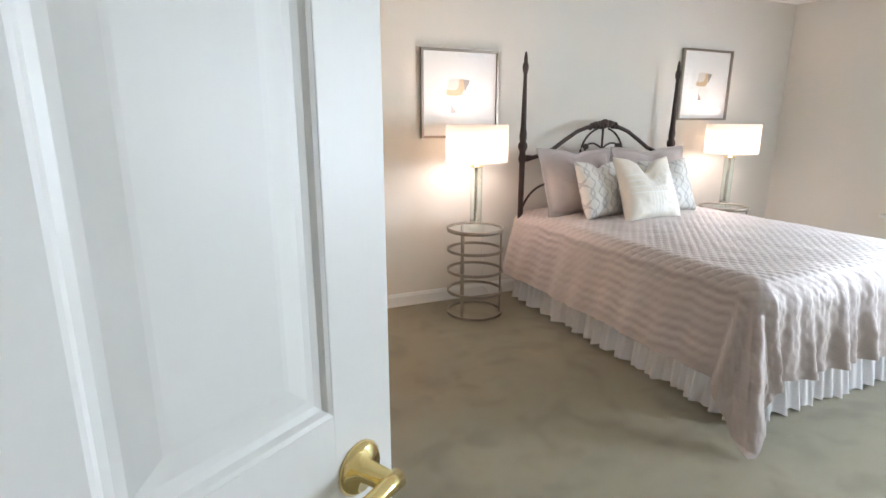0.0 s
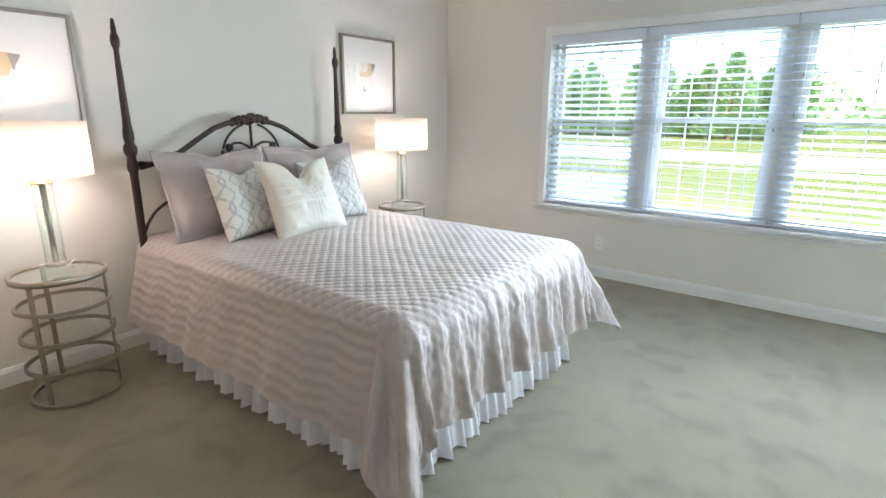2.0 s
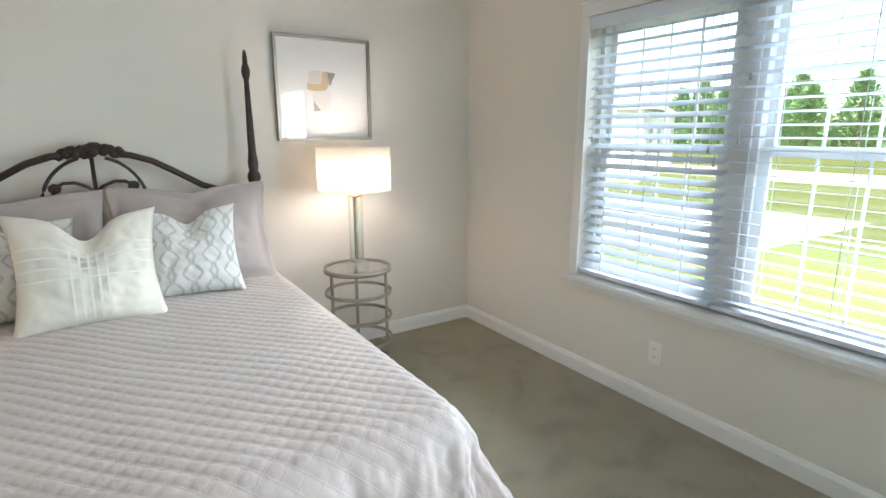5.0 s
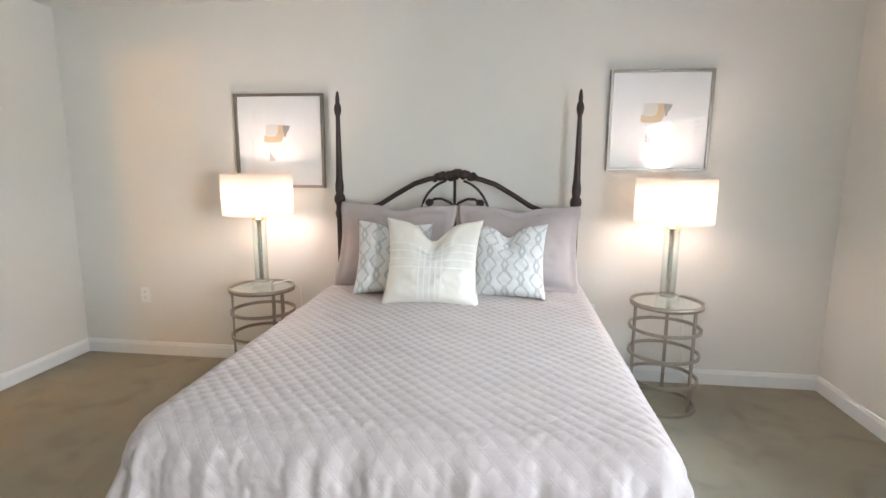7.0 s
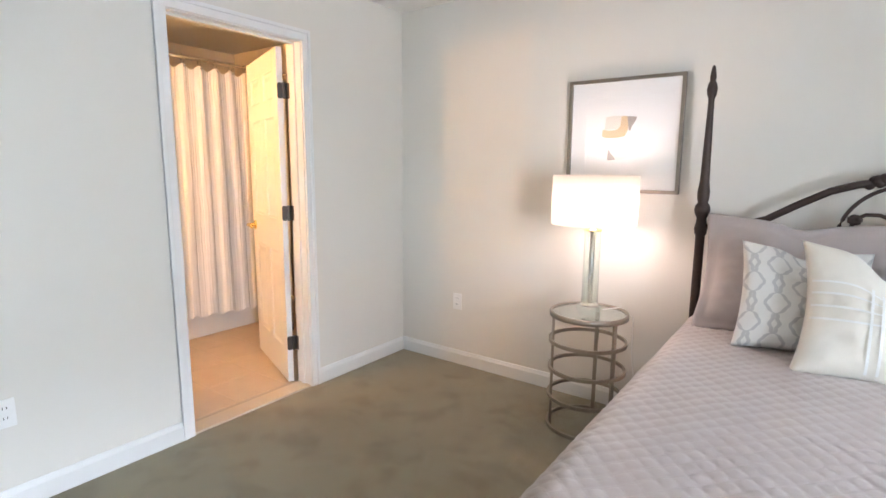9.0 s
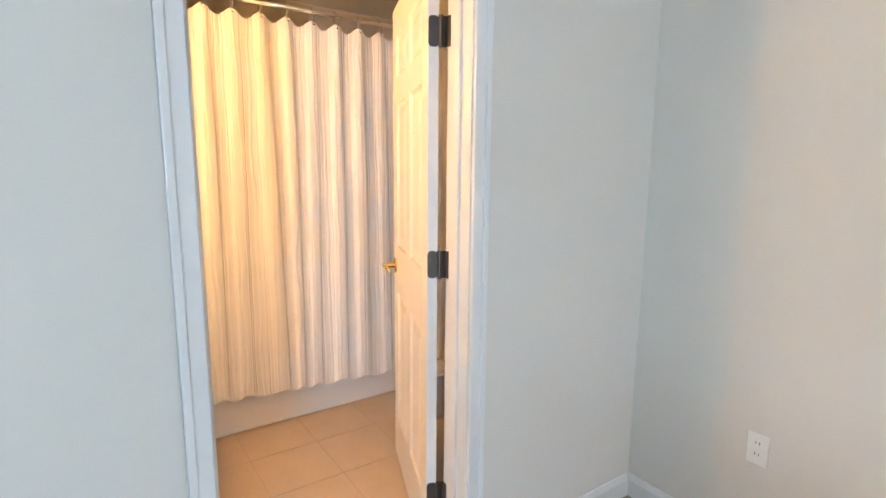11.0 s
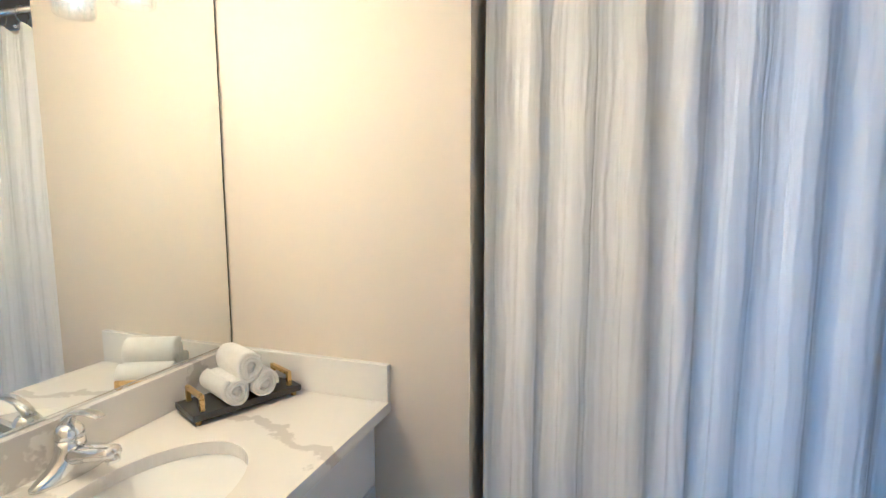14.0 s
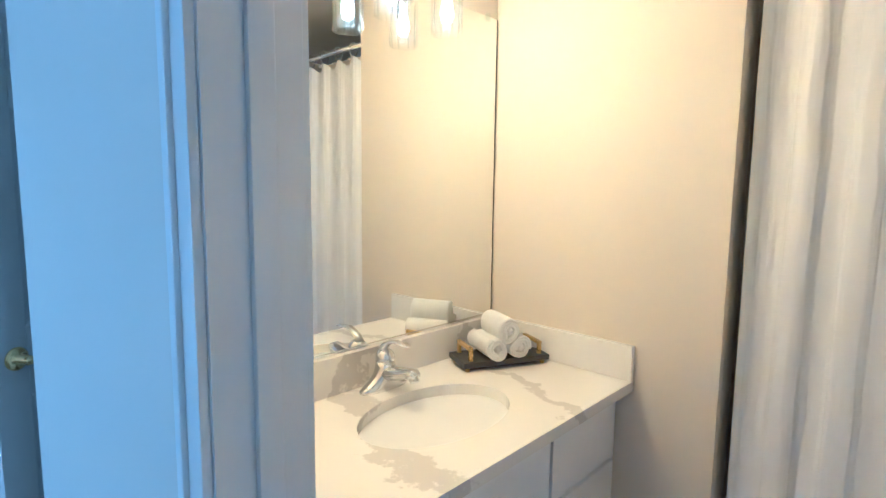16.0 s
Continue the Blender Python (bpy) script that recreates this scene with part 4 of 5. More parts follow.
def quilt_point(a, b):
    u, v = quilt_flat(a, b)
    du, dv = max(0.0, abs(u) - QW), max(0.0, v - 2.03)
    s = 1 if u > 0 else -1
    p = 1.45 if s < 0 else 2.4
    r = (du ** p + dv ** p) ** (1 / p) if du > 0 and dv > 0 else max(du, dv)
    th = math.atan2(dv, du) if r > 1e-6 else 0.0
    corner = math.sin(2 * th) ** 2 if du > 0 and dv > 0 else 0.0
    # rounded mattress edge, then the hang
    R = 0.10 + 0.05 * math.sin(th) ** 2
    if r < R * math.pi / 2:
        ang = r / R
        out, down = R * math.sin(ang), R * (1 - math.cos(ang))
    else:
        h = r - R * math.pi / 2
        lean = 0.26 - 0.10 * math.sin(th) ** 2 + (0.16 if s < 0 else 0.26) * corner
        out, down = R + h * lean, R + h * math.sqrt(1 - lean * lean)
    # soft folds that grow towards the hem
    grow = smooth(0.05, 0.5, r)
    if dv > du:
        out += grow * (0.020 * math.sin(u * 21 + 0.8) + 0.014 * math.sin(u * 47 + 2)) * (1 - corner)
    elif du > 0:
        out += grow * (0.012 * math.sin(v * 9 + 1 + s) + 0.006 * math.sin(v * 27))
    if corner:
        out += grow * 0.05 * math.sin(th * 9 + 0.4 * s) * corner
    ca, sa = (math.cos(th), math.sin(th)) if r > 1e-6 else (0.0, 0.0)
    fade = (1 - (min(abs(u), QW) / QW) ** 2) * (1 - smooth(1.4, 2.03, v))
    crown = fade * (0.018 + 0.006 * math.sin(u * 5 + v * 3))
    floor_gap = BED_TOP - 0.025
    if down > floor_gap:
        out += 0.4 * (down - floor_gap)
        down = floor_gap + 0.05 * (down - floor_gap)
    z = BED_TOP + crown - down
    x = BED_X + s * (min(abs(u), QW) * (QW - 0.10) / QW + out * ca) + (0.05 * min(u, QW) / QW if s > 0 else 0)
    y = -0.118 - min(v, 2.03) * (2.03 - 0.12) / 2.03 - out * sa
    # stitched diamonds
    k = math.pi / 0.046
    puff = abs(math.sin((u + v) * k * 0.7071)) * abs(math.sin((u - v) * k * 0.7071))
    puff = (1 - (1 - puff) ** 2.0) * 0.0044 + 0.005 * noise.noise(Vector((u * 7, v * 7, 0.3)))
    if dv > 0:
        # crumpled where the foot end hangs
        w = smooth(0.03, 0.2, dv)
        puff = puff * (1 - 0.35 * w) + w * (0.010 * noise.noise(Vector((u * 15, v * 4.5, 5.1))) + 0.006 * noise.noise(Vector((u * 34 + 2 * v, v * 15, 8.3))))
    if du > 0 and dv < 0.25:
        rip = math.sin((du + 0.006 * math.sin(v * 22)) * 2 * math.pi / 0.052 + 0.35 * math.sin(v * 60))
        w = smooth(0.04, 0.16, du) * (1 - smooth(0.0, 0.25, dv))
        puff = puff * (1 - 0.8 * w) + 0.0025 * (0.55 + 0.9 * noise.noise(Vector((v * 2.3, du * 5, 1.7)))) * rip * w
    if r > 0.06:
        x += s * puff * ca
        y -= puff * sa
    else:
        z += puff
    return (x, y, max(0.012 + 0.01 * corner, z))


quilt = thing("coverlet", "blush grey diamond-quilted coverlet spread over the bed", "coverlet")
part("quilted_cloth", sheet(quilt_point, 500, 500, uv=lambda a, b: quilt_flat(a, b)), QUILT, quilt, "", True)


def hem(side):
    """A plain bound edge, a little proud of the quilting."""
    def fn(a, b):
        if side == "foot":
            p, d = quilt_point(a, 0.987 + 0.0135 * b), (0, -0.004, 0)
        else:
            p, d = (quilt_point(0.013 * b - 0.0005, a), (-0.004, 0, 0)) if side == "near" else (quilt_point(0.987 + 0.0135 * b, a), (0.004, 0, 0))
        return tuple(q + e for q, e in zip(p, d))
    part("hem", sheet(fn, 240, 3), QUILT, quilt, "plain bound hem", True)


for side in ("near", "far", "foot"):
    hem(side)


# pillows
def pillow(name, label, material, w, h, deep, at, lean, turn, chop=0.0, flange=0.0, seed=1, roll=0, ears=0.06):
    """Stands on its lower edge at the place given, leaning back by degrees."""
    n = 46
    ph = noise.noise(Vector((seed * 3.1, 0, 0))) * 6

    def face(sign):
        def fn(a, b):
            u, v = (a - 0.5) * 2, (b - 0.5) * 2
            fu, fv = u * (1 + flange / (w / 2)), v * (1 + flange / (h / 2))
            iu, iv = max(-1, min(1, fu)), max(-1, min(1, fv))
            puff = max(0.0, (1 - iu ** 2) * (1 - iv ** 2)) ** (0.55 if flange else 0.42)
            pinch = 1 - ears * (1 - iv ** 2) * abs(iu) ** 2
            pinch_v = 1 - ears * (1 - iu ** 2) * abs(iv) ** 2
            x = fu * w / 2 * pinch
            z = fv * h / 2 * pinch_v
            dent = chop * math.exp(-(iu / 0.30) ** 2) * smooth(-0.3, 1.0, iv)
            z -= dent
            t = deep / 2 * puff * (1 - 0.55 * dent / max(chop, 1e-6) * (1 if chop else 0)) * (1.0 - 0.15 * iv)
            wr = 0.012 * noise.noise(Vector((iu * 3 + ph, iv * 3, sign * 2.0))) + 0.006 * noise.noise(Vector((iu * 8 + ph, iv * 8, sign)))
            wave = min(1.0, 9 * max(0.0, max(abs(fu), abs(fv)) - 1)) * (0.007 * math.sin(5 * fu + 4 * fv + ph) + 0.003 * math.sin(13 * fu - 9 * fv))
            rim = 0.0 if max(abs(u), abs(v)) > 0.9999 else 0.0035
            return (x, sign * (t + wr * puff + rim) + wave, z + h / 2 + flange)
        return fn
    front = sheet(face(-1), n, n, uv=lambda a, b: ((a - 0.5) * w, (b - 0.5) * h))
    back = sheet(face(1), n, n, uv=lambda a, b: ((a - 0.5) * w, (b - 0.5) * h))
    me = bpy.data.meshes.new(name)
    back.to_mesh(me)
    front.from_mesh(me)
    bpy.data.meshes.remove(me)
    back.free()
    bmesh.ops.remove_doubles(front, verts=front.verts[:], dist=0.0005)
    bmesh.ops.recalc_face_normals(front, faces=front.faces[:])
    p = thing(name, label, "pillow", at, turn, "pillows on the bed")
    p.matrix_basis = pose(*at, 0, 0, turn) @ pose(0, 0, 0, -lean, roll, 0)
    part("cushion", front, material, p, "", True)
    return p


PZ = 0.680
pillow("sham_pillow", "large mauve grey flanged pillow against the headboard", SHAM, 0.63, 0.445, 0.21, (2.425, -0.44, PZ - 0.01), 22, 4, 0.03, 0.042, 1, roll=1.5)
pillow("sham_pillow", "large mauve grey flanged pillow against the headboard", SHAM, 0.64, 0.445, 0.21, (3.135, -0.44, PZ - 0.01), 22, -4, 0.03, 0.042, 2)
pillow("throw_pillow", "square pillow with a grey and white lattice pattern", OGEE, 0.43, 0.43, 0.17, (2.46, -0.64, PZ), 24, 10, 0.035, 0, 3, 3, ears=0.09)
pillow("throw_pillow", "square pillow with a grey and white lattice pattern", OGEE, 0.43, 0.43, 0.17, (3.085, -0.63, PZ), 24, -8, 0.06, 0, 4, -2, ears=0.10)
cream = pillow("accent_pillow", "cream satin pillow with crossing white ribbon stripes", CREAM, 0.52, 0.49, 0.18, (2.700, -0.84, PZ - 0.014), 24, 2, 0.095, 0, 5, 1, ears=0.13)


def ribbon(p, w, h, deep, chop, along, pos):
    """A narrow ribbon sewn on the front of a pillow."""
    n = 30

    def at(iu, iv):
        puff = max(0.0, (1 - iu ** 2) * (1 - iv ** 2)) ** 0.42
        x = iu * w / 2 * (1 - 0.13 * (1 - iv ** 2) * abs(iu) ** 2)
        dent = chop * math.exp(-(iu / 0.30) ** 2) * smooth(-0.3, 1.0, iv)
        z = iv * h / 2 * (1 - 0.13 * (1 - iu ** 2) * abs(iv) ** 2) - dent + h / 2
        t = deep / 2 * puff * (1 - 0.55 * dent / chop) * (1 - 0.15 * iv)
        return Vector((x, -(t + 0.0115), z))
    half = 0.015

    def fn(a, b):
        c = (b - 0.5) * 2 * half
        e = (a - 0.5) * 2 * 0.93
        return at(e, pos + c) if along == "u" else at(pos + c, -0.9 + (e + 0.93) * 0.73)
    part("ribbon", sheet(fn, n, 2), RIBBON, p, "white ribbon stripe")


for q in (-0.17, 0.01, 0.19, 0.36):
    ribbon(cream, 0.52, 0.49, 0.18, 0.095, "u", q)
for q in (-0.22, -0.11, 0.0, 0.11, 0.22):
    ribbon(cream, 0.52, 0.49, 0.18, 0.095, "v", q)


# nightstands
def nightstand(at, turn):
    t = thing("nightstand", "round champagne metal side table with stacked hoops and a glass top", "side table", (*at, 0), turn, "bedside tables")
    part("top_rim", ring(bmesh.new(), 0.186, 0.200, 0.607, 0.632), PEWTER, t, "", True)
    part("glass_top", lathe(bmesh.new(), ((0.185, 0.616), (0.185, 0.626)), 48), TABLEGLASS, t, "clear glass top")
    for z in (0.465, 0.315, 0.165, 0.004):
        part("hoop", ring(bmesh.new(), 0.188, 0.200, z, z + 0.018), PEWTER, t, "", False)
    for k in range(3):
        a = k * 2 * math.pi / 3
        bm = bmesh.new()
        bx(bm, (-0.006, -0.010, 0.004), (0.006, 0.010, 0.61), 0.001, pose(0.181 * math.cos(a), 0.181 * math.sin(a), 0, 0, 0, math.degrees(a)))
        part("leg", bm, PEWTER, t)
    return t


stand = nightstand(LAMP_AT[0], 95)
copy_thing(stand, pose(*LAMP_AT[1], 0, 0, 0, 70))


def table_lamp(at):
    l = thing("table_lamp", "lit table lamp with white drum shade and glass column", "lamp", (*at, 0.6325), 0, "bedside lamps")
    part("base", lathe(bmesh.new(), ((0.060, 0.0), (0.066, 0.004), (0.066, 0.026), (0.060, 0.030)), 32), CLEAR, l, "clear crystal disc base")
    part("base_cap", lathe(bmesh.new(), ((0.040, 0.0305), (0.044, 0.033), (0.044, 0.042), (0.020, 0.046)), 28), NICKEL, l, "", True)
    part("column", lathe(bmesh.new(), ((0.0125, 0.046), (0.0125, 0.42)), 20), NICKEL, l, "brushed nickel rod", True)
    part("glass_tube", ring(bmesh.new(), 0.039, 0.042, 0.0425, 0.418, 32), CLEAR, l, "clear glass tube", True)
    part("collar", lathe(bmesh.new(), ((0.030, 0.4185), (0.046, 0.420), (0.046, 0.427), (0.012, 0.432), (0.010, 0.50), (0.014, 0.502), (0.014, 0.53)), 28), BRASS, l, "brass collar", True)
    shade = part("shade", ring(bmesh.new(), 0.2085, 0.210, 0.455, 0.700, 64), SHADE, l, "glowing white linen drum shade", True)
    for k in range(3):
        a = k * 2 * math.pi / 3
        bm = bmesh.new()
        sweep(bm, [(0.01 * math.cos(a), 0.01 * math.sin(a), 0.512), (0.208 * math.cos(a), 0.208 * math.sin(a), 0.68)], 0.0015, 6)
        part("spider_arm", bm, NICKEL, shade)
    return l


lamp = table_lamp(LAMP_AT[0])
copy_thing(lamp, pose(*LAMP_AT[1], 0.6325))
for k, (lx, ly) in enumerate(LAMP_AT):
    bm = bmesh.new()
    s = 1
    sweep(bm, [(lx + 0.05 * s, ly + 0.04, 0.638), (lx + 0.12 * s, ly + 0.15, 0.640), (lx + 0.17 * s, ly + 0.20, 0.58), (lx + 0.17 * s, ly + 0.215, 0.35), (lx + 0.20 * s, ly + 0.24, 0.10), (lx + 0.30 * s, ly + 0.27, 0.006)], 0.003, 6)
    tagged(part("lamp_cord", bm, PLASTIC, None, "", True), "thin clear lamp cord hanging behind the side table", "cord", "lamp cords")


# pictures
def picture(x0, x1, z0, z1):
    w, h = x1 - x0, z1 - z0
    p = thing("framed_picture", "square silver-framed abstract print with tan and grey shapes on white", "picture", ((x0 + x1) / 2, -0.003, z0), 0, "pictures over the side tables")
    f, d = 0.018, 0.030
    for n, a, b in (("frame_side", (-w / 2, -d, 0), (-w / 2 + f, 0, h)), ("frame_side", (w / 2 - f, -d, 0), (w / 2, 0, h)),
                    ("frame_rail", (-w / 2 + f, -d, 0), (w / 2 - f, 0, f)), ("frame_rail", (-w / 2 + f, -d, h - f), (w / 2 - f, 0, h))):
        box(n, a, b, SILVERFRAME, p, "", 0.002)
    box("mat_board", (-w / 2 + f, -0.012, f), (w / 2 - f, -0.006, h - f), MAT, p, "white mat board")
    box("print_sheet", (-w * 0.27, -0.0145, h * 0.22), (w * 0.27, -0.0125, h * 0.80), MAT, p, "off-white print paper", 0.0)

    def blob(name, pts, mat_, dy):
        part(name, prism(bmesh.new(), [(px * w, h * 0.5 + pz * h) for px, pz in pts], -0.0150 - dy, -0.0147 - dy), mat_, p)
    blob("painted_shape", [(-0.16, 0.055), (-0.155, 0.165), (-0.09, 0.180), (-0.02, 0.172), (-0.025, 0.09), (-0.05, 0.062)], PALETAN, 0.0)
    blob("painted_shape", [(-0.178, 0.06), (-0.182, 0.0), (-0.15, -0.016), (-0.05, -0.018), (0.02, -0.005), (0.045, 0.05), (0.055, 0.165), (0.0, 0.174), (-0.018, 0.165), (-0.022, 0.09), (-0.05, 0.056), (-0.12, 0.048)], TAN, 0.0006)
    blob("painted_shape", [(0.035, 0.168), (0.12, 0.160), (0.105, 0.12), (0.08, 0.085), (0.066, 0.036), (0.052, 0.05), (0.046, 0.10)], GREYINK, 0.0012)
    blob("painted_shape", [(-0.135, -0.03), (-0.125, -0.20), (-0.02, -0.212), (0.06, -0.19), (0.075, -0.06), (0.05, -0.012), (-0.04, -0.024)], PALEWASH, 0.0003)
    blob("painted_shape", [(-0.118, -0.11), (-0.126, -0.215), (-0.05, -0.208), (-0.075, -0.175), (-0.098, -0.15)], GREYINK, 0.0018)
    g = box("glazing", (-w / 2 + f, -0.024, f), (w / 2 - f, -0.022, h - f), PICGLASS, p, "clear picture glass")
    g.visible_shadow = False
    box("backing", (-w / 2 + f, -0.005, f), (w / 2 - f, 0.0, h - f), SLOT, p)
    return p


picture(1.270, 1.880, 1.236, 1.845)
picture(3.681, 4.277, 1.366, 1.966)


def outlet(m):
    o = tagged(thing("power_outlet", "white duplex power outlet on the wall", "outlet", group="power outlets"))
    o.matrix_basis = m
    part("cover_plate", bx(bmesh.new(), (-0.035, -0.006, -0.0575), (0.035, 0, 0.0575), 0.003), PLASTIC, o)
    for z in (-0.02, 0.02):
        s = part("socket", bx(bmesh.new(), (-0.017, -0.008, z - 0.014), (0.017, -0.006, z + 0.014), 0.0008), PLASTIC, o)
        for x in (-0.006, 0.006):
            part("slot", bx(bmesh.new(), (x - 0.0012, -0.0085, z - 0.002), (x + 0.0012, -0.0079, z + 0.008)), SLOT, s)
    return o


o = outlet(pose(0.498, 0, 0.447))
copy_thing(o, pose(EAST, -1.655, 0.30, 0, 0, -90))
copy_thing(o, pose(0, -2.376, 0.408, 0, 0, 90))
copy_thing(o, pose(3.63, 0, 0.45))

# bathtub and curtain
tub = thing("bathtub", "white built-in bathtub with a flat apron", "bathtub", (-1.835, -0.682, 0))
bm = bmesh.new()
bx(bm, (-0.38, -0.80, 0.0), (0.385, 0.795, 0.42), 0.02)
part("tub_body", bm, PORCELAIN, tub)
bm = bmesh.new()
for a, b in (((0.33, -0.80, 0.4205), (0.392, 0.795, 0.45)), ((-0.38, -0.80, 0.4205), (-0.33, 0.795, 0.45)), ((-0.33, -0.80, 0.4205), (0.33, -0.74, 0.45)), ((-0.33, 0.735, 0.4205), (0.33, 0.795, 0.45))):
    bx(bm, a, b, 0.01)
part("rim", bm, PORCELAIN, tub)

rod = thing("shower_rod", "chrome shower curtain rod with flanges", "curtain rod")
bm = bmesh.new()
sweep(bm, [(-1.405, -1.487, 2.15), (-1.405, BY_N, 2.15)], 0.0125, 14)
part("bar", bm, CHROME, rod, "", True)
for y, d in ((-1.486, 1), (BY_N, -1)):
    bm = bmesh.new()
    lathe(bm, ((0.030, 0), (0.030, 0.006), (0.018, 0.014)), 24)
    bmesh.ops.transform(bm, matrix=pose(-1.405, y, 2.15, -90 * d), verts=bm.verts[:])
    part("flange", bm, CHROME, rod, "", True)

CUR0, CUR1 = -1.462, 0.07


def crinkle(a, b):
    """Fine upright puckers of the woven cloth."""
    wander = 0.55 * noise.noise(Vector((a * 22, b * 8, 3.0))) + 0.22 * noise.noise(Vector((a * 60, b * 22, 1.0)))
    rib = math.sin(2 * math.pi * (a * 78 + wander)) + 0.5 * math.sin(2 * math.pi * (a * 131 + 1.4 * wander))
    return 0.0007 * rib * (0.75 + 0.7 * noise.noise(Vector((a * 16, b * 7, 7.0))))


def curtain_point(a, b):
    y = CUR0 + (CUR1 - CUR0) * a
    low = 1 - b
    f = a * 12 + low * (0.22 * math.sin(a * 17) + 0.12 * math.sin(a * 31 + 2))
    ridge = (0.5 + 0.5 * math.cos(2 * math.pi * f)) ** (1.5 - 0.5 * smooth(0.0, 0.5, low))
    amp = (0.030 + 0.010 * math.sin(a * 23 + 1)) * (0.62 + 0.38 * smooth(0.0, 0.35, low)) * (1 - 0.25 * low)
    x = -1.418 + amp * ridge + 0.003 * noise.noise(Vector((a * 40, b * 3, 0.5))) + crinkle(a, b) + 0.010 * low
    z = 0.222 - 0.085 * a + (2.107 - 0.222 + 0.085 * a) * b
    z -= 0.034 * b ** 14 * (0.5 - 0.5 * math.cos(2 * math.pi * a * 12))
    z += 0.012 * math.cos(2 * math.pi * f) * low ** 6
    return (x, y + 0.006 * math.sin(4 * math.pi * f) * smooth(0.0, 0.4, low), z)


curtain = thing("shower_curtain", "white crinkled cotton shower curtain drawn across the tub", "shower curtain")
part("cloth", sheet(curtain_point, 900, 110, uv=lambda a, b: (a * 2.1, b * 1.9)), CURTAIN, curtain, "", True)
for k in range(12):
    a = k / 12 if k else 0.008
    y = CUR0 + (CUR1 - CUR0) * a
    bm = bmesh.new()
    sweep(bm, [(-1.405 + 0.024 * math.sin(t), y, 2.137 + 0.034 * math.cos(t)) for t in [q * 2 * math.pi / 20 for q in range(20)]], 0.0022, 6, closed=True)
    hook = part("ring", bm, CHROME, curtain, "chrome curtain ring", True)
    bm = bmesh.new()
    lathe(bm, ((0.002, -0.008), (0.008, -0.004), (0.008, 0.004), (0.002, 0.008)), 12, (-1.378, y, 2.087))
    part("grommet", bm, CHROME, hook, "", True)

# vanity
van = thing("vanity_cabinet", "white painted vanity cabinet with flat panel doors", "cabinet", (-0.72, -2.038, 0))
VX0, VX1 = BX + 0.72 + 0.004, -0.135 + 0.72
box("body", (VX0, -0.264, 0.10), (VX1, 0.252, 0.828), CABINET, van)
box("kick", (VX0, -0.264, 0.0), (VX1, 0.18, 0.10), CABINET, van)


def front_panel(name, x0, x1, z0, z1, pull=None):
    bm = bmesh.new()
    y = 0.2525
    bx(bm, (x0, y, z0), (x1, y + 0.017, z1), 0.003)
    if z1 - z0 > 0.25:
        prev = None
        for inset, dep in ((0.05, 0.0172), (0.056, 0.011), (0.07, 0.011), (0.085, 0.0165)):
            row = [bm.verts.new((x, y + dep, z)) for x, z in ((x0 + inset, z0 + inset), (x1 - inset, z0 + inset), (x1 - inset, z1 - inset), (x0 + inset, z1 - inset))]
            if prev:
                for k in range(4):
                    bm.faces.new((prev[k], prev[(k + 1) % 4], row[(k + 1) % 4], row[k]))
            prev = row
        bm.faces.new(prev)
    d = part(name, bm, CABINET, van)
    if pull:
        bm = bmesh.new()
        px, pz = pull
        sweep(bm, [(px, y + 0.042, pz - 0.06), (px, y + 0.042, pz + 0.06)], 0.005, 10)
        for e in (-0.045, 0.045):
            sweep(bm, [(px, y + 0.016, pz + e), (px, y + 0.042, pz + e)], 0.004, 8)
        part("pull", bm, NICKEL, d, "brushed nickel bar pull", True)


cols = [VX0 + 0.022, VX0 + 0.40, VX0 + 0.78, VX1 - 0.02]
for a, b in zip(cols, cols[1:]):
    front_panel("drawer_front", a + 0.006, b - 0.006, 0.612, 0.815)
front_panel("cabinet_door", cols[0] + 0.006, cols[1] - 0.006, 0.125, 0.600, (cols[1] - 0.04, 0.475))
front_panel("cabinet_door", cols[1] + 0.006, cols[2] - 0.006, 0.125, 0.600, (cols[2] - 0.04, 0.475))
front_panel("cabinet_door", cols[2] + 0.006, cols[3] - 0.006, 0.125, 0.600, (cols[2] + 0.04, 0.475))

# counter with an oval cut-out
SINK = (-0.733, -2.000, 0.238, 0.158)
CT = thing("countertop", "white quartz countertop with grey veins and backsplash", "countertop")
bm = bmesh.new()
x0, x1, y0, y1, zt, zb = BX + 0.002, -0.123, BY_S + 0.002, -1.728, 0.862, 0.829
n = 64
oval_t, oval_b, rim_t, rim_b = [], [], [], []
for k in range(n):
    a = 2 * math.pi * k / n
    c, s = math.cos(a), math.sin(a)
    ox, oy = SINK[0] + SINK[2] * c, SINK[1] + SINK[3] * s
    f = min((x1 - SINK[0]) / c if c > 1e-9 else 1e9, (x0 - SINK[0]) / c if c < -1e-9 else 1e9, (y1 - SINK[1]) / s if s > 1e-9 else 1e9, (y0 - SINK[1]) / s if s < -1e-9 else 1e9)
    rx, ry = SINK[0] + f * c, SINK[1] + f * s
    oval_t.append(bm.verts.new((ox, oy, zt)))
    oval_b.append(bm.verts.new((ox, oy, zb)))
    rim_t.append([rx, ry])
for cx, cy in ((x0, y0), (x1, y0), (x1, y1), (x0, y1)):
    k = min(range(n), key=lambda i: (rim_t[i][0] - cx) ** 2 + (rim_t[i][1] - cy) ** 2)
    rim_t[k] = [cx, cy]
rim_b = [bm.verts.new((px, py, zb)) for px, py in rim_t]
rim_t = [bm.verts.new((px, py, zt)) for px, py in rim_t]
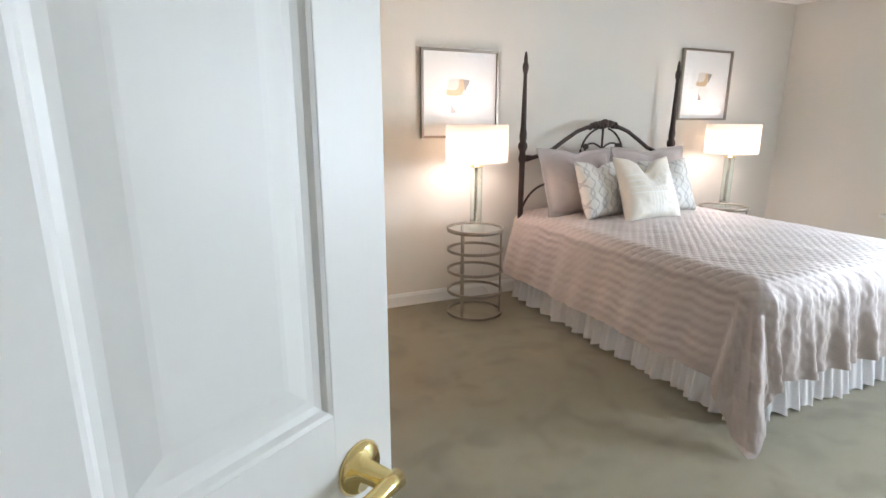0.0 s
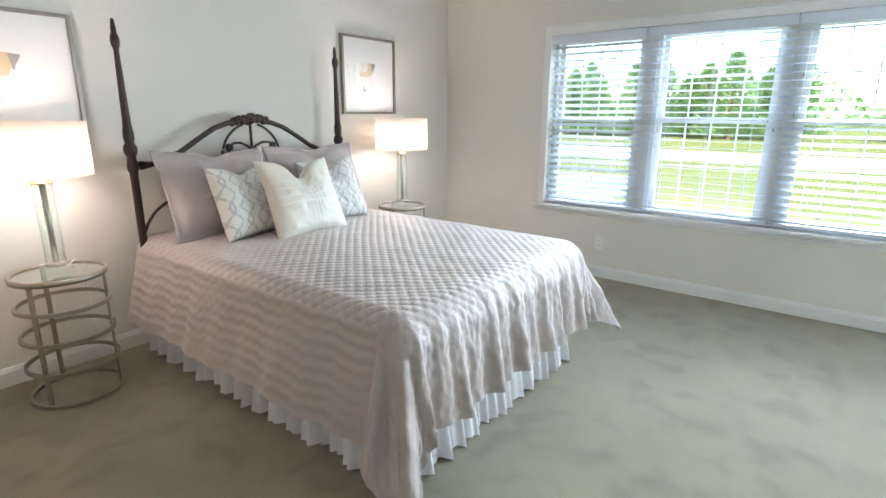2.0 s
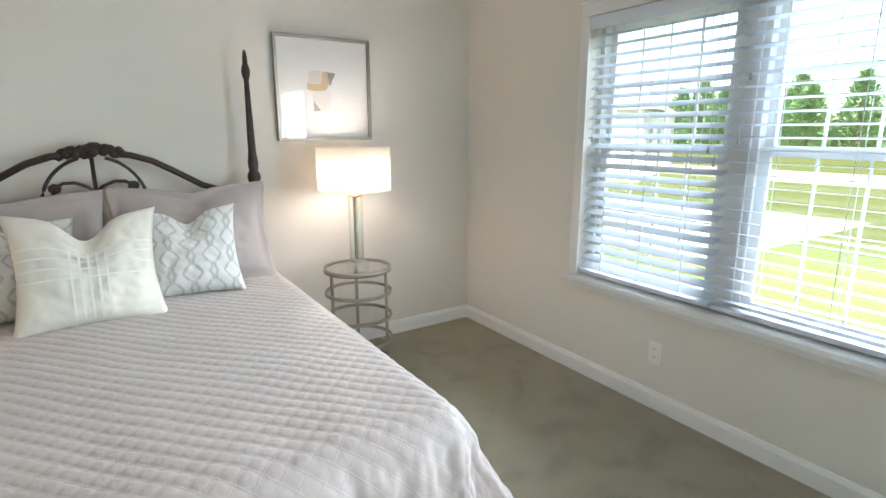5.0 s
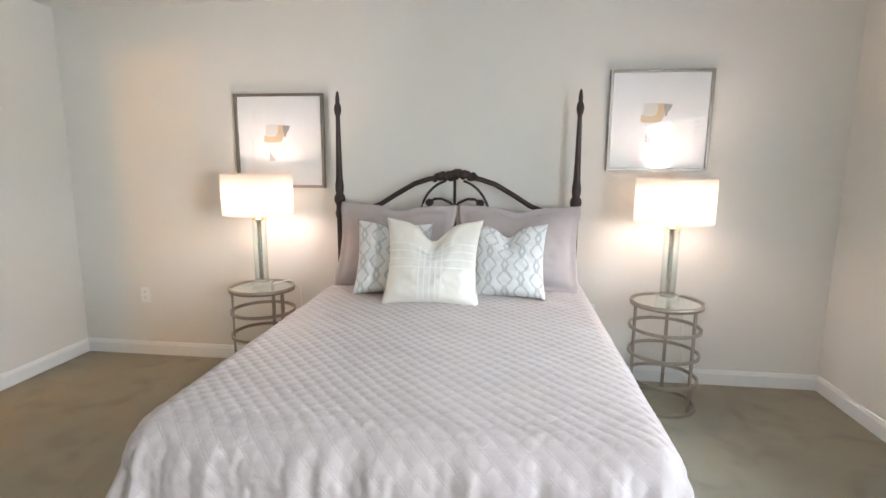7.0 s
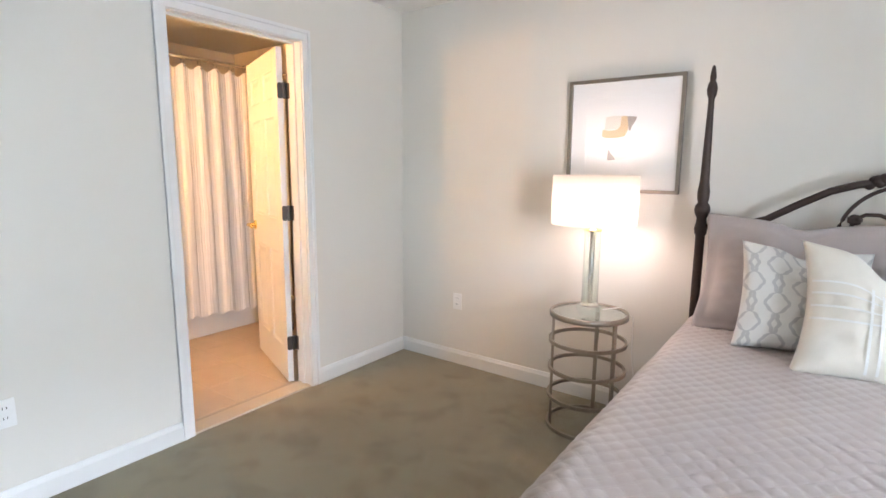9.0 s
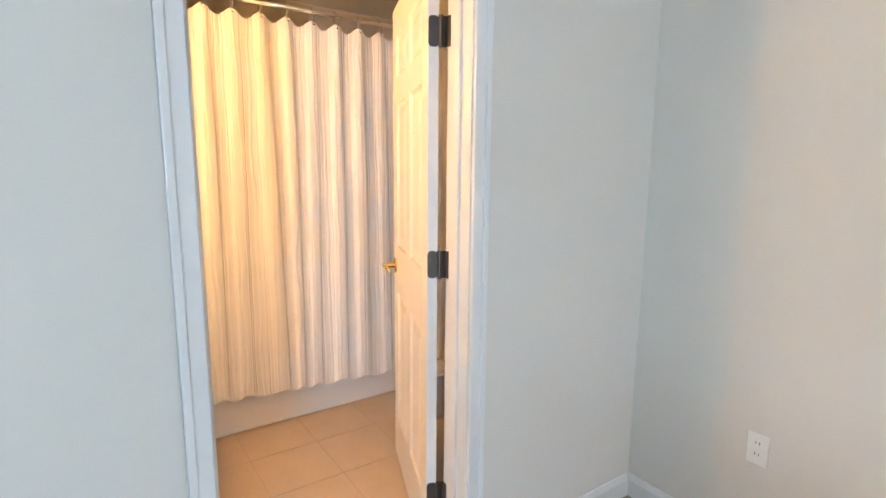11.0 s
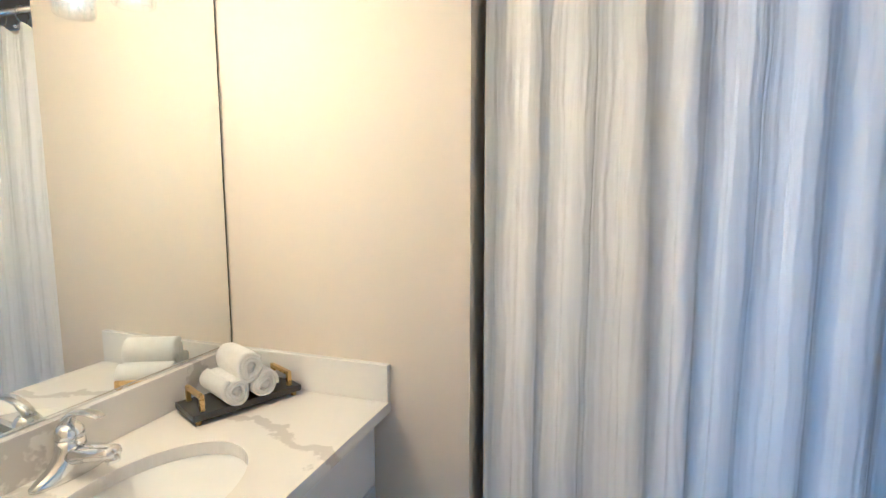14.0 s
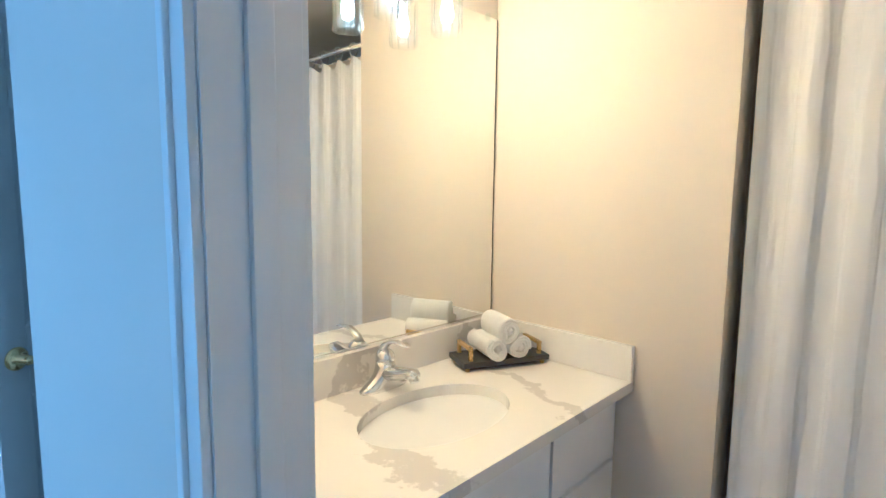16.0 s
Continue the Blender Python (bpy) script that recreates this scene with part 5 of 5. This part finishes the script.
for k in range(n):
    q = (k + 1) % n
    bm.faces.new((oval_t[k], rim_t[k], rim_t[q], oval_t[q]))
    bm.faces.new((oval_b[q], rim_b[q], rim_b[k], oval_b[k]))
    bm.faces.new((oval_b[k], oval_t[k], oval_t[q], oval_b[q]))
    bm.faces.new((rim_t[k], rim_b[k], rim_b[q], rim_t[q]))
part("slab", bm, QUARTZ, CT)
box("backsplash", (BX + 0.022, BY_S + 0.002, 0.8625), (-0.123, BY_S + 0.021, 0.975), QUARTZ, CT, "", 0.002)
box("sidesplash", (BX + 0.001, BY_S + 0.002, 0.8625), (BX + 0.021, -1.730, 0.975), QUARTZ, CT, "", 0.002)

sink = thing("sink", "white oval undermount porcelain basin", "sink", (SINK[0], SINK[1], 0.828))
rows = []
bm = bmesh.new()
for f, z in ((1.06, 0.0), (1.015, 0.0), (0.985, -0.02), (0.94, -0.06), (0.84, -0.10), (0.62, -0.128), (0.30, -0.138), (0.08, -0.140)):
    rows.append([bm.verts.new((SINK[2] * f * math.cos(2 * math.pi * k / 48), SINK[3] * f * math.sin(2 * math.pi * k / 48), z)) for k in range(48)])
for lo, hi in zip(rows, rows[1:]):
    for k in range(48):
        bm.faces.new((lo[k], lo[(k + 1) % 48], hi[(k + 1) % 48], hi[k]))
bm.faces.new(rows[-1])
part("basin", bm, PORCELAIN, sink, "", True)
part("drain", lathe(bmesh.new(), ((0.022, -0.1395), (0.022, -0.1365), (0.012, -0.1355)), 24), CHROME, sink, "chrome drain", True)
bm = bmesh.new()
lathe(bm, ((0.011, 0), (0.011, 0.003), (0.007, 0.004)), 18)
bmesh.ops.transform(bm, matrix=pose(0.045, 0.1500, -0.022, 80, 0, 0), verts=bm.verts[:])
part("overflow", bm, CHROME, sink, "chrome overflow ring", True)

# faucet
fa = thing("faucet", "single lever chrome bathroom faucet on the counter", "faucet", (-0.745, -2.235, 0.862), 0)
fa.matrix_basis = fa.matrix_basis @ Matrix.Scale(1.17, 4)
bm = bmesh.new()
def loft(bm, rows, seg=24):
    """Oval rings (centre, first half axis, second half axis) joined end to end and capped."""
    prev = first = None
    for c, ax, ay in rows:
        row = [bm.verts.new(Vector(c) + Vector(ax) * math.cos(2 * math.pi * k / seg) + Vector(ay) * math.sin(2 * math.pi * k / seg)) for k in range(seg)]
        if prev:
            for k in range(seg):
                bm.faces.new((prev[k], prev[(k + 1) % seg], row[(k + 1) % seg], row[k]))
        first, prev = first or row, row
    bm.faces.new(list(reversed(first)))
    bm.faces.new(prev)
    return bm


loft(bm, [((0, sy, z), (hx, 0, 0), (0, hy, 0)) for hx, hy, z, sy in
          ((0.076, 0.026, 0.0, 0.0), (0.076, 0.026, 0.006, 0.0), (0.066, 0.026, 0.012, 0.0), (0.046, 0.026, 0.024, 0.002), (0.031, 0.026, 0.042, 0.004), (0.026, 0.025, 0.060, 0.004), (0.025, 0.024, 0.072, 0.003))], 28)
part("body", bm, CHROME, fa, "", True)
bm = loft(bmesh.new(), [((0, y, z), (w, 0, 0), (0, -t * 0.25, t)) for y, z, w, t in
                        ((0.006, 0.040, 0.025, 0.020), (0.035, 0.046, 0.024, 0.018), (0.065, 0.053, 0.022, 0.015), (0.092, 0.059, 0.020, 0.013), (0.110, 0.062, 0.019, 0.012), (0.118, 0.062, 0.014, 0.009))], 20)
part("spout", bm, CHROME, fa, "", True)
bm = bmesh.new()
lathe(bm, ((0.010, -0.014), (0.0125, -0.012), (0.0125, 0.0), (0.009, 0.004)), 18)
bmesh.ops.transform(bm, matrix=pose(0, 0.108, 0.054, 22), verts=bm.verts[:])
part("aerator", bm, CHROME, fa, "", True)
bm = lathe(bmesh.new(), ((0.0245, 0.0725), (0.0255, 0.078), (0.024, 0.088), (0.018, 0.098), (0.009, 0.103)), 24, (0, 0.003, 0))
loft(bm, [((0, y, z), (w, 0, 0), (0, -t * n, t)) for y, z, w, t, n in
          ((-0.006, 0.092, 0.014, 0.008, 1.2), (0.002, 0.108, 0.0125, 0.007, 1.0), (0.020, 0.121, 0.012, 0.005, 0.6), (0.045, 0.128, 0.013, 0.004, 0.2), (0.070, 0.128, 0.0135, 0.0035, 0.0), (0.088, 0.125, 0.010, 0.003, -0.2))], 18)
part("lever", bm, CHROME, fa, "", True)

# tray with rolled towels
TRAY = Matrix.Translation((-1.172, -2.135, 0.862)) @ pose(0, 0, 0, 0, 0, -25.5)
tray = thing("tray", "black stone tray with gold bar handles on the counter", "tray")
tray.matrix_basis = TRAY
box("plate", (-0.158, -0.068, 0.014), (0.158, 0.068, 0.032), STONE, tray, "", 0.002)
for sx in (-1, 1):
    bm = bmesh.new()
    xh = sx * 0.128
    for a, b in (((xh - 0.006, -0.055, 0.033), (xh + 0.006, -0.043, 0.066)), ((xh - 0.006, 0.043, 0.033), (xh + 0.006, 0.055, 0.066)), ((xh - 0.006, -0.055, 0.0665), (xh + 0.006, 0.055, 0.078))):
        bx(bm, a, b, 0.001)
    part("handle", bm, GOLD, tray, "gold bar handle")
    for sy in (-1, 1):
        part("foot", lathe(bmesh.new(), ((0.007, 0), (0.008, 0.006), (0.006, 0.0135)), 12, (sx * 0.14, sy * 0.052, 0)), GOLD, tray, "", True)


def rolled_towel(x, z, turn, seed):
    t = thing("rolled_towel", "white rolled terry hand towel on the stone tray", "towel", group="rolled towels")
    t.matrix_basis = TRAY @ pose(x, 0, z, 0, turn, 0)
    rnd = random.Random(seed)
    turns, n = 2.6, 72
    ph = rnd.uniform(0, 6)

    def fn(a, b):
        ang = a * turns * 2 * math.pi
        r = 0.010 + 0.024 * a
        if r < 0.013:
            r = 0.013
        r += 0.0018 * math.sin(ang * 3 + ph) + 0.0015 * noise.noise(Vector((ang, b * 6, seed)))
        y = (b - 0.5) * (0.150 + 0.006 * math.sin(ang + ph))
        return (r * math.cos(ang) * 1.06, y, r * math.sin(ang) * 0.94)
    bm = sheet(fn, n, 10, thick=0.009)
    bmesh.ops.recalc_face_normals(bm, faces=bm.faces[:])
    part("terry_cloth", bm, TOWEL, t, "", True)
    bm = bmesh.new()
    bmesh.ops.create_cone(bm, cap_ends=True, segments=18, radius1=0.014, radius2=0.014, depth=0.142, matrix=pose(0, 0, 0, 90))
    part("core_fold", bm, TOWEL, t, "", True)


rolled_towel(-0.042, 0.032 + 0.036, 20, 1)
rolled_towel(0.042, 0.032 + 0.036, 150, 2)
rolled_towel(0.0, 0.032 + 0.094, 70, 3)

# soap dispenser
soap = thing("soap_dispenser", "clear glass soap bottle with a gold pump", "soap dispenser", (-0.31, -2.20, 0.862))
bm = bmesh.new()
lathe(bm, ((0.034, 0.0), (0.037, 0.004), (0.037, 0.105), (0.030, 0.118), (0.016, 0.124), (0.016, 0.132)), 28)
part("bottle", bm, CLEAR, soap, "", True)
part("collar", lathe(bmesh.new(), ((0.0175, 0.1325), (0.0175, 0.15), (0.007, 0.153), (0.007, 0.172), (0.013, 0.174), (0.013, 0.19), (0.004, 0.192)), 20), GOLD, soap, "", True)
bm = bmesh.new()
sweep(bm, [(0, 0, 0.184), (-0.03, 0.012, 0.185), (-0.05, 0.020, 0.181)], 0.004, 10)
part("spout", bm, GOLD, soap, "", True)

# mirror
mir = thing("wall_mirror", "large frameless wall mirror above the vanity splash", "mirror")
box("glass", (BX + 0.008, BY_S + 0.001, 0.9765), (-0.14, BY_S + 0.005, 2.062), MIRROR, mir)
bm = bmesh.new()
bx(bm, (BX + 0.004, BY_S + 0.001, 0.9765), (BX + 0.0078, BY_S + 0.0055, 2.062))
part("edge", bm, SLOT, mir, "dark side edge")
bm = bmesh.new()
bx(bm, (BX + 0.004, BY_S + 0.0052, 0.9763), (-0.14, BY_S + 0.0095, 0.984), 0.001)
part("channel", bm, CHROME, mir, "thin metal channel along the foot")
part("clip", bx(bmesh.new(), (BX + 0.05, BY_S + 0.0052, 2.045), (BX + 0.075, BY_S + 0.010, 2.072), 0.002), CLEAR, mir)

# vanity light
vl = thing("vanity_light", "chrome vanity light with three cut crystal shades, lit", "wall lamp", (-0.74, BY_S, 0))
box("back_plate", (-0.33, 0.001, 2.13), (0.33, 0.022, 2.20), CHROME, vl, "", 0.004)
for vx in VANITY_X:
    dx = vx + 0.74
    bm = bmesh.new()
    sweep(bm, [(dx, 0.022, 2.165), (dx, 0.08, 2.17), (dx, 0.103, 2.15), (dx, 0.103, 2.085)], 0.008, 10)
    part("arm", bm, CHROME, vl, "", True)
    part("socket", lathe(bmesh.new(), ((0.02, 2.04), (0.034, 2.055), (0.030, 2.08), (0.01, 2.085)), 20, (dx, 0.103, 0)), CHROME, vl, "", True)
    bm = bmesh.new()
    seg = 16
    rows = []
    for r, z in ((0.043, 1.912), (0.047, 1.918), (0.047, 2.05), (0.040, 2.05), (0.037, 1.925), (0.036, 1.912)):
        rows.append([bm.verts.new((dx + r * math.cos(2 * math.pi * k / seg), 0.103 + r * math.sin(2 * math.pi * k / seg), z)) for k in range(seg)])
    for i in range(len(rows)):
        lo, hi = rows[i], rows[(i + 1) % len(rows)]
        for k in range(seg):
            bm.faces.new((lo[k], lo[(k + 1) % seg], hi[(k + 1) % seg], hi[k]))
    cs = part("shade", bm, CRYSTAL, vl, "faceted clear crystal shade")
    cs.visible_shadow = False
    for k in range(8):
        a = (k + 0.5) * 2 * math.pi / 8
        rib = part("cut_rib", bx(bmesh.new(), (dx + 0.0415 * math.cos(a) - 0.002, 0.103 + 0.0415 * math.sin(a) - 0.002, 1.918), (dx + 0.0415 * math.cos(a) + 0.002, 0.103 + 0.0415 * math.sin(a) + 0.002, 2.045)), CLEAR, cs)
        rib.visible_shadow = False
    lb = part("bulb", lathe(bmesh.new(), ((0.004, 1.945), (0.014, 1.95), (0.020, 1.97), (0.018, 1.99), (0.010, 2.02), (0.010, 2.05)), 16, (dx, 0.103, 0)), BULBGLOW, vl, "glowing frosted bulb", True)
    lb.visible_shadow = False

# bin behind the door
waste = thing("waste_bin", "small round white waste bin behind the bathroom door", "bin", (-1.10, -0.28, 0))
part("bucket", lathe(bmesh.new(), ((0.085, 0.0), (0.09, 0.004), (0.11, 0.25), (0.113, 0.252)), 28), PORCELAIN, waste, "", True)
part("lid", lathe(bmesh.new(), ((0.114, 0.2525), (0.115, 0.262), (0.09, 0.285), (0.03, 0.30), (0.004, 0.302)), 28), PORCELAIN, waste, "domed white lid", True)

# bathroom floor tiles
T = 0.33
tile_bm = bmesh.new()
bx(tile_bm, (-T / 2 + 0.003, -T / 2 + 0.003, -0.006), (T / 2 - 0.003, T / 2 - 0.003, 0.0), 0.001)
tile_mesh = mesh_of("tile", tile_bm, TILE)
ty = BY_S + T / 2 + 0.02
while ty < BY_N + 0.1:
    tx = -0.16 - T / 2
    while tx > -1.55:
        t = new("tile", tile_mesh)
        t.parent = bath_floor
        t.location = (tx, ty, 0)
        tx -= T
    ty += T
